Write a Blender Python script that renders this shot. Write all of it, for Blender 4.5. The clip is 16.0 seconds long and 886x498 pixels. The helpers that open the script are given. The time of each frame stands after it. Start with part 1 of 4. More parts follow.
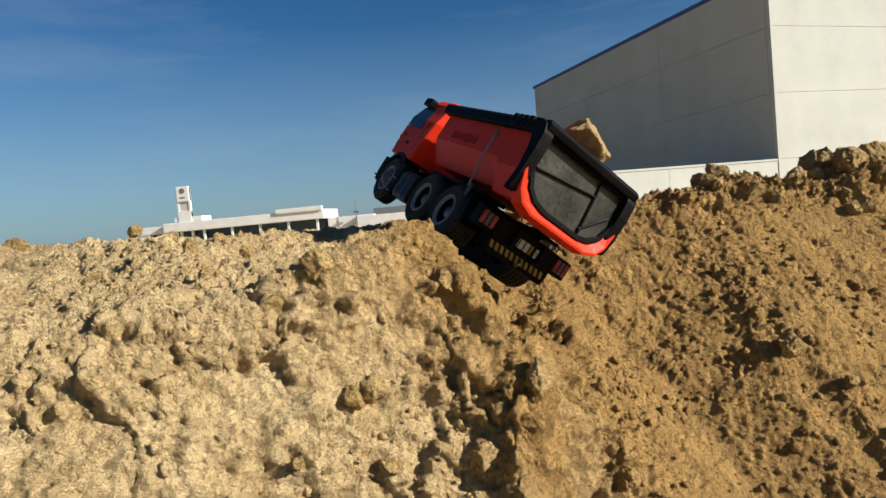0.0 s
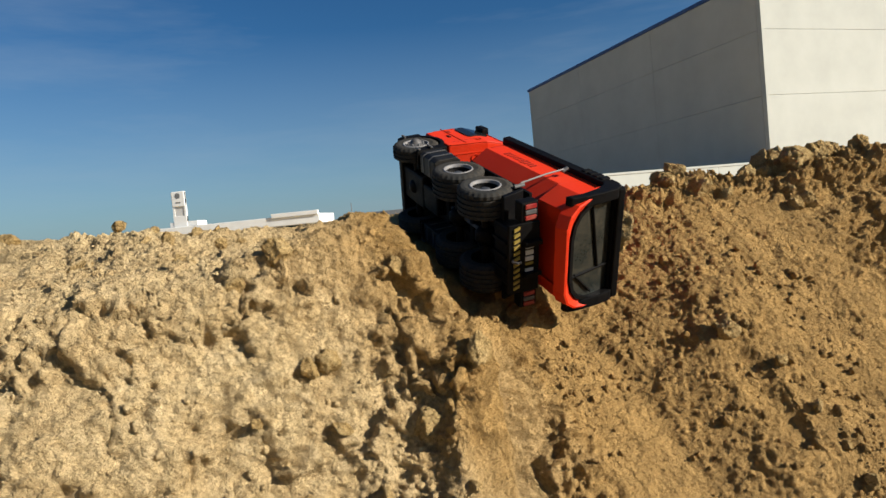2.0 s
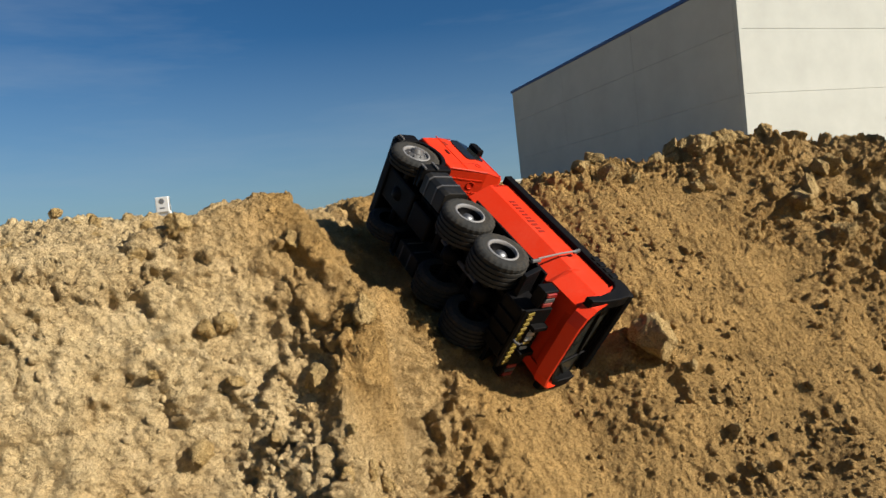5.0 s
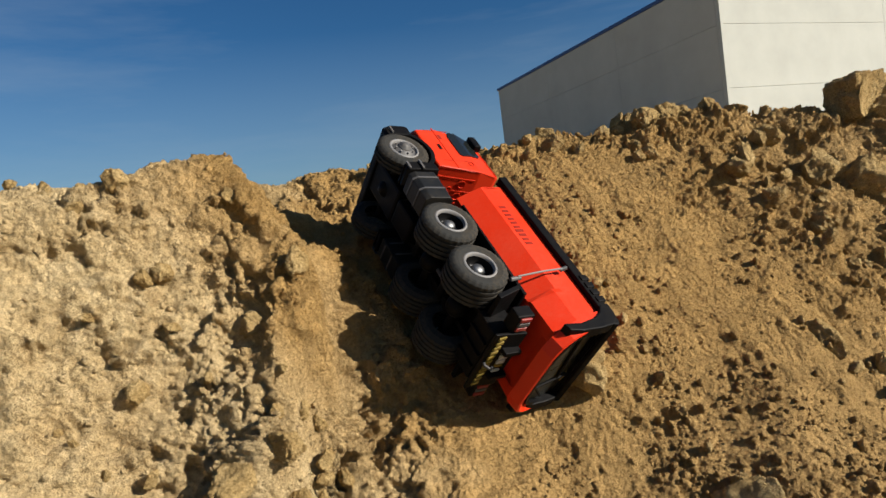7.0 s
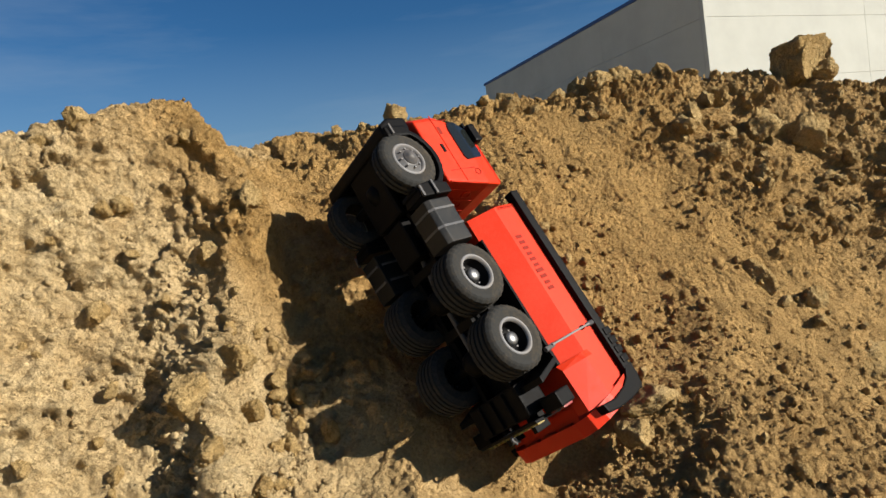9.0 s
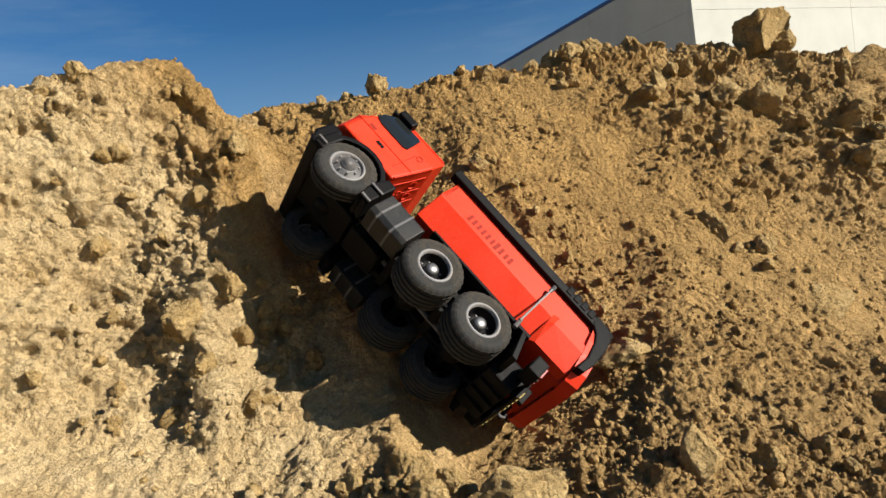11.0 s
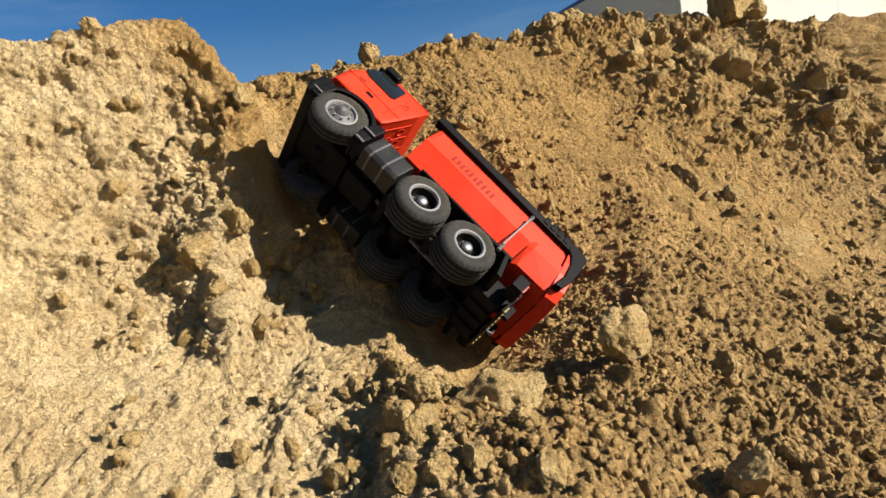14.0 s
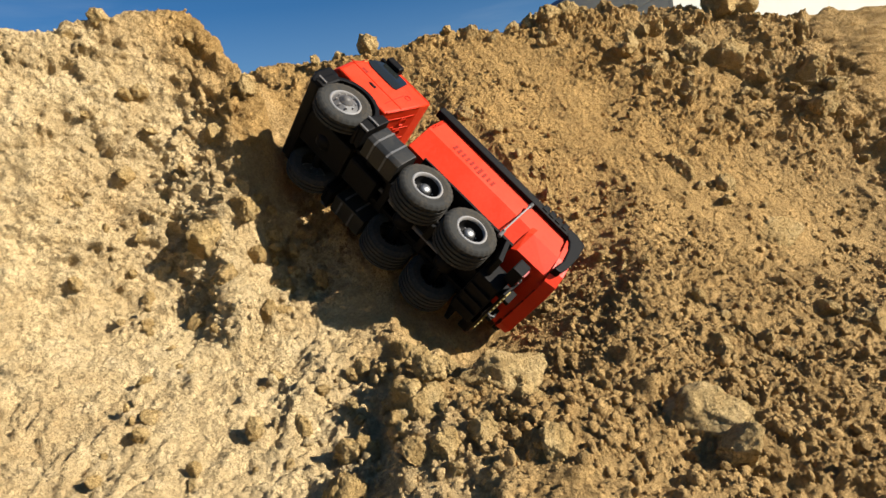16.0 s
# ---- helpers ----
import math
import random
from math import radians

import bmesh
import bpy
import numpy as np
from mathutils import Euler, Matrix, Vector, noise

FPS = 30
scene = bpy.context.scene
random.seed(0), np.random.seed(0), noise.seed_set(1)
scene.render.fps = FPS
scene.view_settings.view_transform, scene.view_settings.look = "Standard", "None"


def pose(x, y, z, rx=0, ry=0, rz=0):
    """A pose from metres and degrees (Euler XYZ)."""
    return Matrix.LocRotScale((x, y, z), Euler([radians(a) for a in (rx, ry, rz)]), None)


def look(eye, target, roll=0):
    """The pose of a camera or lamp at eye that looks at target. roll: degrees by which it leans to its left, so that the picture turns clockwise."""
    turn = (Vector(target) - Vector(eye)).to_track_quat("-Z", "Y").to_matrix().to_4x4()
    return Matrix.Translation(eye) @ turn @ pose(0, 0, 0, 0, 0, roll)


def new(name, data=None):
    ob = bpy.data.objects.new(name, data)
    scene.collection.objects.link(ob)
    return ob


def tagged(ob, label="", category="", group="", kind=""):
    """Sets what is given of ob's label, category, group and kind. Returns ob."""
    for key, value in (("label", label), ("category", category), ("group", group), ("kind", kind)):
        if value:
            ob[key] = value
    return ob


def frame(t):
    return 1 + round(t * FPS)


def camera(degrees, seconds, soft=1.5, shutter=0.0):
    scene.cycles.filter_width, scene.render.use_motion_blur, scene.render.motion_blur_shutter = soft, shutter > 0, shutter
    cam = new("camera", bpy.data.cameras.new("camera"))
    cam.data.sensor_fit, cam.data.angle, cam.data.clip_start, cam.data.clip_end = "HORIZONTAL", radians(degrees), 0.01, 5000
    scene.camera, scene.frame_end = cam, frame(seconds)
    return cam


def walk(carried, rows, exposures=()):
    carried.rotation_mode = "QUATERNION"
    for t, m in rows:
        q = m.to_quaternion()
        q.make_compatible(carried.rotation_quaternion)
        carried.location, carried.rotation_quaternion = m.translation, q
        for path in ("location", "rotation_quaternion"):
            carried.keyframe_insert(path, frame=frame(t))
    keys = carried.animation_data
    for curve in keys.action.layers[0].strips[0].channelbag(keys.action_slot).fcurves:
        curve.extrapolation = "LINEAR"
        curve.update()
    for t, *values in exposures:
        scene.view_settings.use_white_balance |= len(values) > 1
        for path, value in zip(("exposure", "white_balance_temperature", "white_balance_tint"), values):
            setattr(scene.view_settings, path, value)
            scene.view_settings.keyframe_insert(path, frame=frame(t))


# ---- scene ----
cam = camera(71.1, 16.0)
METRES, EYE, TILT, LEAN, TURN = 0.7, 0.8, 0.0, 0.0, 8.3
ROWS = [
    (0.0, 0.0, 0.0, 0.0, -0.27, -2.9, 5.24),
    (0.5, 0.0154, -0.0232, -0.0114, -0.32, -2.78, 5.32),
    (1.0, 0.0334, -0.0472, -0.0181, -0.39, -2.69, 5.4),
    (1.5, 0.0492, -0.0693, -0.0222, -0.48, -2.63, 5.47),
    (2.0, 0.0691, -0.0959, -0.0258, -0.61, -2.6, 5.54),
    (2.5, 0.0882, -0.1173, -0.031, -0.74, -2.55, 5.63),
    (3.0, 0.1141, -0.1398, -0.0393, -0.92, -2.5, 5.73),
    (3.5, 0.1402, -0.1581, -0.0488, -1.08, -2.46, 5.84),
    (4.0, 0.1723, -0.1774, -0.0607, -1.32, -2.5, 5.96),
    (6.5, 0.3017, -0.2625, -0.1491, -2.5, -2.61, 6.97),
    (7.0, 0.326, -0.2788, -0.1791, -2.76, -2.73, 7.16),
    (7.5, 0.3447, -0.294, -0.2085, -3.01, -2.81, 7.31),
    (8.0, 0.3629, -0.3162, -0.243, -3.28, -2.93, 7.47),
    (8.5, 0.3768, -0.3375, -0.2727, -3.5, -3.05, 7.58),
    (9.0, 0.3889, -0.3634, -0.3036, -3.77, -3.2, 7.7),
    (11.5, 0.4038, -0.5034, -0.4326, -4.7, -3.81, 8.22),
    (12.0, 0.4018, -0.5268, -0.4571, -4.86, -3.91, 8.3),
    (12.5, 0.3995, -0.5459, -0.4797, -4.99, -4.02, 8.41),
    (13.0, 0.3945, -0.5639, -0.496, -5.13, -4.18, 8.5),
    (13.5, 0.389, -0.5792, -0.5063, -5.25, -4.34, 8.61),
    (14.0, 0.3826, -0.5907, -0.5113, -5.38, -4.52, 8.68),
    (14.5, 0.3748, -0.5989, -0.5136, -5.55, -4.71, 8.7),
    (15.0, 0.3689, -0.6059, -0.5153, -5.7, -4.89, 8.7),
    (15.5, 0.3638, -0.6136, -0.5169, -5.9, -5.09, 8.68),
    (16.0, 0.3571, -0.6248, -0.5176, -6.14, -5.3, 8.68),
]
walk(cam, [(t, pose(0, 0, EYE, TILT, LEAN, TURN) @ pose(METRES * x, METRES * y, METRES * z, 90 + pitch, roll, yaw)) for t, x, y, z, yaw, pitch, roll in ROWS],
     exposures=[(0.0, 0.88), (4.0, 0.80), (7.0, 0.76), (9.0, 0.86), (12.0, 1.10), (16.0, 1.20)])

# ---- light: low winter sun from the right, clear sky ----
SUN = Vector((0.87, -0.24, 0.43)).normalized()
world = bpy.data.worlds.new("sky")
scene.world = world
world.use_nodes = True
wn = world.node_tree.nodes
sky = wn.new("ShaderNodeTexSky")
sky.sky_type = "NISHITA"
sky.sun_disc = False
sky.sun_elevation = math.asin(SUN.z)
sky.sun_rotation = math.atan2(SUN.x, SUN.y)
sky.altitude, sky.air_density, sky.dust_density, sky.ozone_density = 200, 1.0, 0.9, 1.8
wn["Background"].inputs["Strength"].default_value = 0.036
tint = wn.new("ShaderNodeMix")
tint.data_type, tint.blend_type = "RGBA", "MULTIPLY"
tint.inputs[0].default_value, tint.inputs[7].default_value = 1.0, (0.58, 0.95, 1.20, 1)
vivid = wn.new("ShaderNodeHueSaturation")
vivid.inputs["Saturation"].default_value = 1.25
world.node_tree.links.new(sky.outputs["Color"], vivid.inputs["Color"])
world.node_tree.links.new(vivid.outputs["Color"], tint.inputs[6])
# thin high cloud in long streaks
wtc, wmap, wcl = wn.new("ShaderNodeTexCoord"), wn.new("ShaderNodeMapping"), wn.new("ShaderNodeTexNoise")
wmap.inputs["Scale"].default_value, wmap.inputs["Rotation"].default_value = (1.2, 2.0, 9.0), (0.15, 0.25, 0.3)
wcl.inputs["Scale"].default_value, wcl.inputs["Detail"].default_value, wcl.inputs["Roughness"].default_value = 1.6, 6, 0.6
wrm = wn.new("ShaderNodeValToRGB")
wrm.color_ramp.elements[0].position, wrm.color_ramp.elements[1].position = 0.46, 0.80
wrm.color_ramp.elements[1].color = (0.20, 0.20, 0.20, 1)
veil = wn.new("ShaderNodeMix")
veil.data_type = "RGBA"
veil.inputs[7].default_value = (6.5, 7.6, 8.6, 1)
wl = world.node_tree.links
wl.new(wtc.outputs["Generated"], wmap.inputs["Vector"])
wl.new(wmap.outputs["Vector"], wcl.inputs["Vector"])
wl.new(wcl.outputs["Fac"], wrm.inputs["Fac"])
wl.new(wrm.outputs["Color"], veil.inputs[0])
wl.new(tint.outputs[2], veil.inputs[6])
low = wn.new("ShaderNodeSeparateXYZ")
wl.new(wtc.outputs["Generated"], low.inputs[0])
hz = wn.new("ShaderNodeValToRGB")
hz.color_ramp.elements[0].position, hz.color_ramp.elements[1].position = 0.0, 0.30
hz.color_ramp.elements[0].color, hz.color_ramp.elements[1].color = (0.55, 0.55, 0.55, 1), (0, 0, 0, 1)
wl.new(low.outputs["Z"], hz.inputs["Fac"])
haze = wn.new("ShaderNodeMix")
haze.data_type = "RGBA"
haze.inputs[7].default_value = (4.6, 6.2, 8.0, 1)
wl.new(hz.outputs["Color"], haze.inputs[0])
wl.new(veil.outputs[2], haze.inputs[6])
wl.new(haze.outputs[2], wn["Background"].inputs["Color"])
sun = new("sun", bpy.data.lights.new("sun", "SUN"))
sun.data.energy, sun.data.angle, sun.data.color = 5.0, radians(0.5), (1.0, 0.93, 0.82)
sun.matrix_world = look(SUN * 30, (0, 0, 0))


# ---- materials ----
def shader(name, colour, rough=0.5, metal=0.0, spec=0.5):
    m = bpy.data.materials.new(name)
    m.use_nodes = True
    b = m.node_tree.nodes["Principled BSDF"]
    b.inputs["Base Color"].default_value = (*colour, 1)
    b.inputs["Roughness"].default_value = rough
    b.inputs["Metallic"].default_value = metal
    b.inputs["Specular IOR Level"].default_value = spec
    return m, m.node_tree.nodes, m.node_tree.links, b


def noise_node(n, l, scale, detail=6, rough=0.6, coord="Object"):
    tc = n.new("ShaderNodeTexCoord")
    t = n.new("ShaderNodeTexNoise")
    t.inputs["Scale"].default_value, t.inputs["Detail"].default_value, t.inputs["Roughness"].default_value = scale, detail, rough
    l.new(tc.outputs[coord], t.inputs["Vector"])
    return t


def ramp(n, l, src, stops):
    r = n.new("ShaderNodeValToRGB")
    while len(r.color_ramp.elements) < len(stops):
        r.color_ramp.elements.new(0.5)
    for e, (p, c) in zip(r.color_ramp.elements, stops):
        e.position, e.color = p, (*c, 1)
    l.new(src, r.inputs["Fac"])
    return r


def mix(n, l, fac, a, b, blend="MIX"):
    m = n.new("ShaderNodeMix")
    m.data_type, m.blend_type = "RGBA", blend
    for sock, v in ((m.inputs[0], fac), (m.inputs[6], a), (m.inputs[7], b)):
        if isinstance(v, (int, float)):
            sock.default_value = v
        elif isinstance(v, tuple):
            sock.default_value = (*v, 1)
        else:
            l.new(v, sock)
    return m.outputs[2]


def bump(n, l, b, src, strength, dist, last=None):
    k = n.new("ShaderNodeBump")
    k.inputs["Strength"].default_value, k.inputs["Distance"].default_value = strength, dist
    l.new(src, k.inputs["Height"])
    if last:
        l.new(last, k.inputs["Normal"])
    l.new(k.outputs["Normal"], b.inputs["Normal"])
    return k.outputs["Normal"]


def earth(name, dry, damp, pale, brown=None):
    """Sandy clay: a pale dry crust on the spur, browner freshly slid soil beyond it that also carries painted shade,
    lime specks, grit.
    """
    m, n, l, b = shader(name, dry, 0.95, spec=0.12)
    broad = noise_node(n, l, 4.0, 5, 0.6)
    mid = noise_node(n, l, 26.0, 6, 0.65)
    lumps = noise_node(n, l, 95.0, 5, 0.65)
    fine = noise_node(n, l, 260.0, 5, 0.7)
    grit = noise_node(n, l, 800.0, 3, 0.6)
    c1 = ramp(n, l, broad.outputs["Fac"], [(0.36, damp), (0.60, dry)])
    c2 = ramp(n, l, mid.outputs["Fac"], [(0.33, damp), (0.52, dry), (0.76, pale)])
    c = mix(n, l, 0.5, c1.outputs["Color"], c2.outputs["Color"])
    if brown:
        tc = n.new("ShaderNodeTexCoord")
        xyz = n.new("ShaderNodeSeparateXYZ")
        l.new(tc.outputs["Object"], xyz.inputs[0])
        add = n.new("ShaderNodeMath")
        add.operation = "MULTIPLY_ADD"
        add.inputs[1].default_value = 0.35
        l.new(broad.outputs["Fac"], add.inputs[0])
        rise = n.new("ShaderNodeMath")
        rise.operation = "MULTIPLY_ADD"
        rise.inputs[1].default_value = 0.70
        l.new(xyz.outputs["Z"], rise.inputs[0])
        l.new(xyz.outputs["X"], rise.inputs[2])
        l.new(rise.outputs[0], add.inputs[2])
        span = n.new("ShaderNodeMath")
        span.operation = "MULTIPLY"
        span.inputs[1].default_value = 0.6
        l.new(add.outputs[0], span.inputs[0])
        # browner slid soil, its edge set to deepen the gully's shade by colour too
        slide_shade = ramp(n, l, span.outputs[0], [(0.28, (0, 0, 0)), (0.36, (1, 1, 1)), (0.80, (1, 1, 1)), (1.0, (0.85, 0.85, 0.85))])
        # fuller brown higher up, with some of the crest's shadow in the colour
        high = ramp(n, l, xyz.outputs["Z"], [(0.15, (0.82, 0.82, 0.82)), (0.50, (1, 1, 1))])
        slid = n.new("ShaderNodeMix")
        slid.data_type, slid.blend_type = "RGBA", "MULTIPLY"
        slid.inputs[0].default_value = 1.0
        l.new(slide_shade.outputs["Color"], slid.inputs[6])
        l.new(high.outputs["Color"], slid.inputs[7])
        mid_y, away = n.new("ShaderNodeMath"), n.new("ShaderNodeMath")
        mid_y.operation, away.operation = "SUBTRACT", "ABSOLUTE"
        mid_y.inputs[1].default_value = 0.7
        l.new(xyz.outputs["Y"], mid_y.inputs[0])
        l.new(mid_y.outputs[0], away.inputs[0])
        patch = ramp(n, l, away.outputs[0], [(0.62, (1, 1, 1)), (0.95, (0, 0, 0))])
        slid_shade_here = mix(n, l, 1.0, slid.outputs[2], patch.outputs["Color"], "MULTIPLY")
        spots = ramp(n, l, mid.outputs["Fac"], [(0.30, tuple(v * 0.72 for v in brown)), (0.55, brown), (0.80, tuple(v * 1.35 for v in brown))])
        c = mix(n, l, slid_shade_here, c, spots.outputs["Color"])
    g = ramp(n, l, fine.outputs["Fac"], [(0.28, (0.50, 0.46, 0.42)), (0.5, (1, 1, 1)), (0.72, (1.28, 1.27, 1.25))])
    c = mix(n, l, 0.65, c, g.outputs["Color"], "MULTIPLY")
    l.new(c, b.inputs["Base Color"])
    k = bump(n, l, b, lumps.outputs["Fac"], 0.9, 0.010)
    for scale, dist in ((105.0, 0.010), (290.0, 0.004)):
        tc = n.new("ShaderNodeTexCoord")
        bend = n.new("ShaderNodeMix")
        bend.data_type = "VECTOR"
        bend.inputs[0].default_value = 0.012
        l.new(tc.outputs["Object"], bend.inputs[4])
        l.new(lumps.outputs["Color"], bend.inputs[5])
        v = n.new("ShaderNodeTexVoronoi")
        v.inputs["Scale"].default_value = scale
        l.new(bend.outputs[1], v.inputs["Vector"])
        inv = ramp(n, l, v.outputs["Distance"], [(0.15, (1, 1, 1)), (0.75, (0, 0, 0))])
        k = bump(n, l, b, inv.outputs["Color"], 0.65, dist, k)
    k = bump(n, l, b, fine.outputs["Fac"], 0.9, 0.006, k)
    bump(n, l, b, grit.outputs["Fac"], 0.6, 0.002, k)
    return m


def plastic(name, colour, rough, dust=0.25, spec=0.5):
    """Moulded plastic with a film of sandy dust and fine scuffs."""
    m, n, l, b = shader(name, colour, rough, spec=spec)
    big = noise_node(n, l, 18.0, 6, 0.65)
    small = noise_node(n, l, 260.0, 4, 0.7)
    both = mix(n, l, 0.5, big.outputs["Fac"], small.outputs["Fac"])
    f = ramp(n, l, both, [(0.45, (0, 0, 0)), (0.75, (dust, dust, dust))])
    l.new(mix(n, l, f.outputs["Color"], colour, (0.36, 0.26, 0.15)), b.inputs["Base Color"])
    r = ramp(n, l, both, [(0.35, (rough, rough, rough)), (0.7, (rough + 0.3, rough + 0.3, rough + 0.3))])
    l.new(r.outputs["Color"], b.inputs["Roughness"])
    bump(n, l, b, small.outputs["Fac"], 0.08, 0.001)
    return m


def panel_paint(name, colour):
    """Precast wall panels, faintly streaked by rain."""
    m, n, l, b = shader(name, colour, 0.85, spec=0.2)
    t = noise_node(n, l, 0.6, 6, 0.6)
    s = noise_node(n, l, 40.0, 4, 0.6)
    a = ramp(n, l, t.outputs["Fac"], [(0.3, tuple(v * 0.9 for v in colour)), (0.7, tuple(min(1, v * 1.05) for v in colour))])
    l.new(a.outputs["Color"], b.inputs["Base Color"])
    bump(n, l, b, s.outputs["Fac"], 0.2, 0.004)
    return m


EARTH = earth("sandy_clay", (0.60, 0.450, 0.240), (0.48, 0.335, 0.162), (0.76, 0.605, 0.375), (0.415, 0.256, 0.094))
CLOD = earth("dry_clod", (0.47, 0.325, 0.140), (0.37, 0.238, 0.090), (0.60, 0.455, 0.240))
STONE = earth("limestone", (0.53, 0.375, 0.170), (0.42, 0.275, 0.110), (0.63, 0.480, 0.260))
RED = plastic("red_plastic", (0.55, 0.025, 0.004), 0.40, 0.07, 0.20)
BLACK = plastic("black_plastic", (0.0030, 0.0030, 0.0034), 0.42, 0.015, 0.08)
RUBBER = plastic("tyre_rubber", (0.022, 0.022, 0.021), 0.72, 0.14, 0.14)
TANKGREY = plastic("dark_grey_plastic", (0.0055, 0.006, 0.0062), 0.38, 0.05, 0.25)
GREY = plastic("grey_plastic", (0.06, 0.06, 0.063), 0.4, 0.2, 0.35)
SILVER = plastic("silver_paint", (0.14, 0.14, 0.145), 0.45, 0.35, 0.4)
CHROME, _, _, _ = shader("dull_metal", (0.19, 0.19, 0.19), 0.48, 1.0)
SMOKED, _, _, _ = shader("smoked_window", (0.01, 0.012, 0.012), 0.12)
GATE = plastic("tailgate_black", (0.010, 0.013, 0.012), 0.22, 0.14)
YELLOW = plastic("hazard_yellow", (0.20, 0.14, 0.012), 0.5, 0.35)
WHITE = plastic("white_print", (0.40, 0.40, 0.38), 0.5, 0.3)
DARKRED = plastic("dark_red_print", (0.20, 0.011, 0.004), 0.55, 0.06, 0.15)
LAMP_RED = plastic("lamp_red", (0.22, 0.012, 0.012), 0.3, 0.3)
PANEL = panel_paint("precast_panel", (0.380, 0.388, 0.358))
JOINT, _, _, _ = shader("joint_seal", (0.45, 0.45, 0.44), 0.9)
COPING, _, _, _ = shader("blue_coping", (0.02, 0.05, 0.16), 0.5)
FARWHITE = panel_paint("white_cladding", (0.66, 0.66, 0.64))
FARGREY = panel_paint("grey_cladding", (0.14, 0.145, 0.15))
FARGLASS, _, _, _ = shader("dark_glazing", (0.03, 0.05, 0.06), 0.15)


# ---- mesh helpers ----
def part(name, bm, material, parent, label="", smooth=False):
    """Links a bmesh as one mesh object under a thing or part."""
    me = bpy.data.meshes.new(name)
    bmesh.ops.recalc_face_normals(bm, faces=bm.faces)
    bm.to_mesh(me)
    bm.free()
    me.materials.append(material)
    if smooth:
        me.polygons.foreach_set("use_smooth", [True] * len(me.polygons))
    ob = new(name, me)
    ob.parent = parent
    return tagged(ob, label)


def empty(name, label, category, group="", kind="", at=None):
    ob = new(name)
    ob.empty_display_size = 0.02
    if at is not None:
        ob.matrix_basis = at
    return tagged(ob, label, category, group, kind)


def box(x0, x1, y0, y1, z0, z1, bevel=0.0, bm=None):
    bm = bm or bmesh.new()
    vs = bmesh.ops.create_cube(bm, size=1)["verts"]
    for v in vs:
        v.co = Vector(((x0 + x1) / 2 + v.co.x * (x1 - x0), (y0 + y1) / 2 + v.co.y * (y1 - y0), (z0 + z1) / 2 + v.co.z * (z1 - z0)))
    if bevel:
        bmesh.ops.bevel(bm, geom=list({e for v in vs for e in v.link_edges}), offset=bevel, segments=2, affect="EDGES", profile=0.6)
    return bm


def prism(outline, axis, a, b, bevel=0.0, bm=None):
    """A solid from an outline of pairs, drawn along the axis from a to b."""
    bm = bm or bmesh.new()

    def at(p, d):
        return Vector({"x": (d, p[0], p[1]), "y": (p[0], d, p[1]), "z": (p[0], p[1], d)}[axis])

    lo, hi = [bm.verts.new(at(p, a)) for p in outline], [bm.verts.new(at(p, b)) for p in outline]
    k = len(outline)
    fs = [bm.faces.new(lo), bm.faces.new(hi[::-1])]
    fs += [bm.faces.new((lo[i], hi[i], hi[(i + 1) % k], lo[(i + 1) % k])) for i in range(k)]
    if bevel:
        bmesh.ops.recalc_face_normals(bm, faces=fs)
        bmesh.ops.bevel(bm, geom=list({e for f in fs for e in f.edges}), offset=bevel, segments=2, affect="EDGES", profile=0.6)
    return bm


def loft(sections, close=True, bm=None):
    """Skin between rings of equal count; end rings are capped."""
    bm = bm or bmesh.new()
    rings = [[bm.verts.new(p) for p in s] for s in sections]
    k = len(rings[0])
    for a, b in zip(rings, rings[1:]):
        for i in range(k):
            bm.faces.new((a[i], a[(i + 1) % k], b[(i + 1) % k], b[i]))
    if close:
        bm.faces.new(rings[0][::-1])
        bm.faces.new(rings[-1])
    return bm


def lathe(profile, segs, bm=None, wave=None):
    """Turns (radius, y) pairs about the y axis. wave: radius change by ring and step."""
    bm = bm or bmesh.new()
    rings = []
    for j, (r, y) in enumerate(profile):
        ring = []
        for i in range(segs):
            rr = r + (wave(j, i) if wave else 0)
            ring.append(bm.verts.new((rr * math.cos(2 * math.pi * i / segs), y, rr * math.sin(2 * math.pi * i / segs))))
        rings.append(ring)
    for a, b in zip(rings, rings[1:]):
        for i in range(segs):
            bm.faces.new((a[i], a[(i + 1) % segs], b[(i + 1) % segs], b[i]))
    return bm


def tube(points, r, segs=8, bm=None):
    bm = bm or bmesh.new()
    pts = [Vector(p) for p in points]
    rings = []
    for i, p in enumerate(pts):
        d = (pts[min(i + 1, len(pts) - 1)] - pts[max(i - 1, 0)]).normalized()
        q = d.to_track_quat("Z", "Y")
        rings.append([bm.verts.new(p + q @ Vector((r * math.cos(2 * math.pi * k / segs), r * math.sin(2 * math.pi * k / segs), 0))) for k in range(segs)])
    for a, b in zip(rings, rings[1:]):
        for k in range(segs):
            bm.faces.new((a[k], a[(k + 1) % segs], b[(k + 1) % segs], b[k]))
    bm.faces.new(rings[0][::-1])
    bm.faces.new(rings[-1])
    return bm


# ---- noise on arrays ----
def lattice(ix, iy, iz, seed):
    h = (ix * 374761393 + iy * 668265263 + iz * 2147483647 + seed * 974634777) & 0xFFFFFFFF
    h = ((h ^ (h >> 13)) * 1274126177) & 0xFFFFFFFF
    h = ((h ^ (h >> 16)) * 2246822519) & 0xFFFFFFFF
    return ((h ^ (h >> 15)) & 0xFFFF) / 65535.0


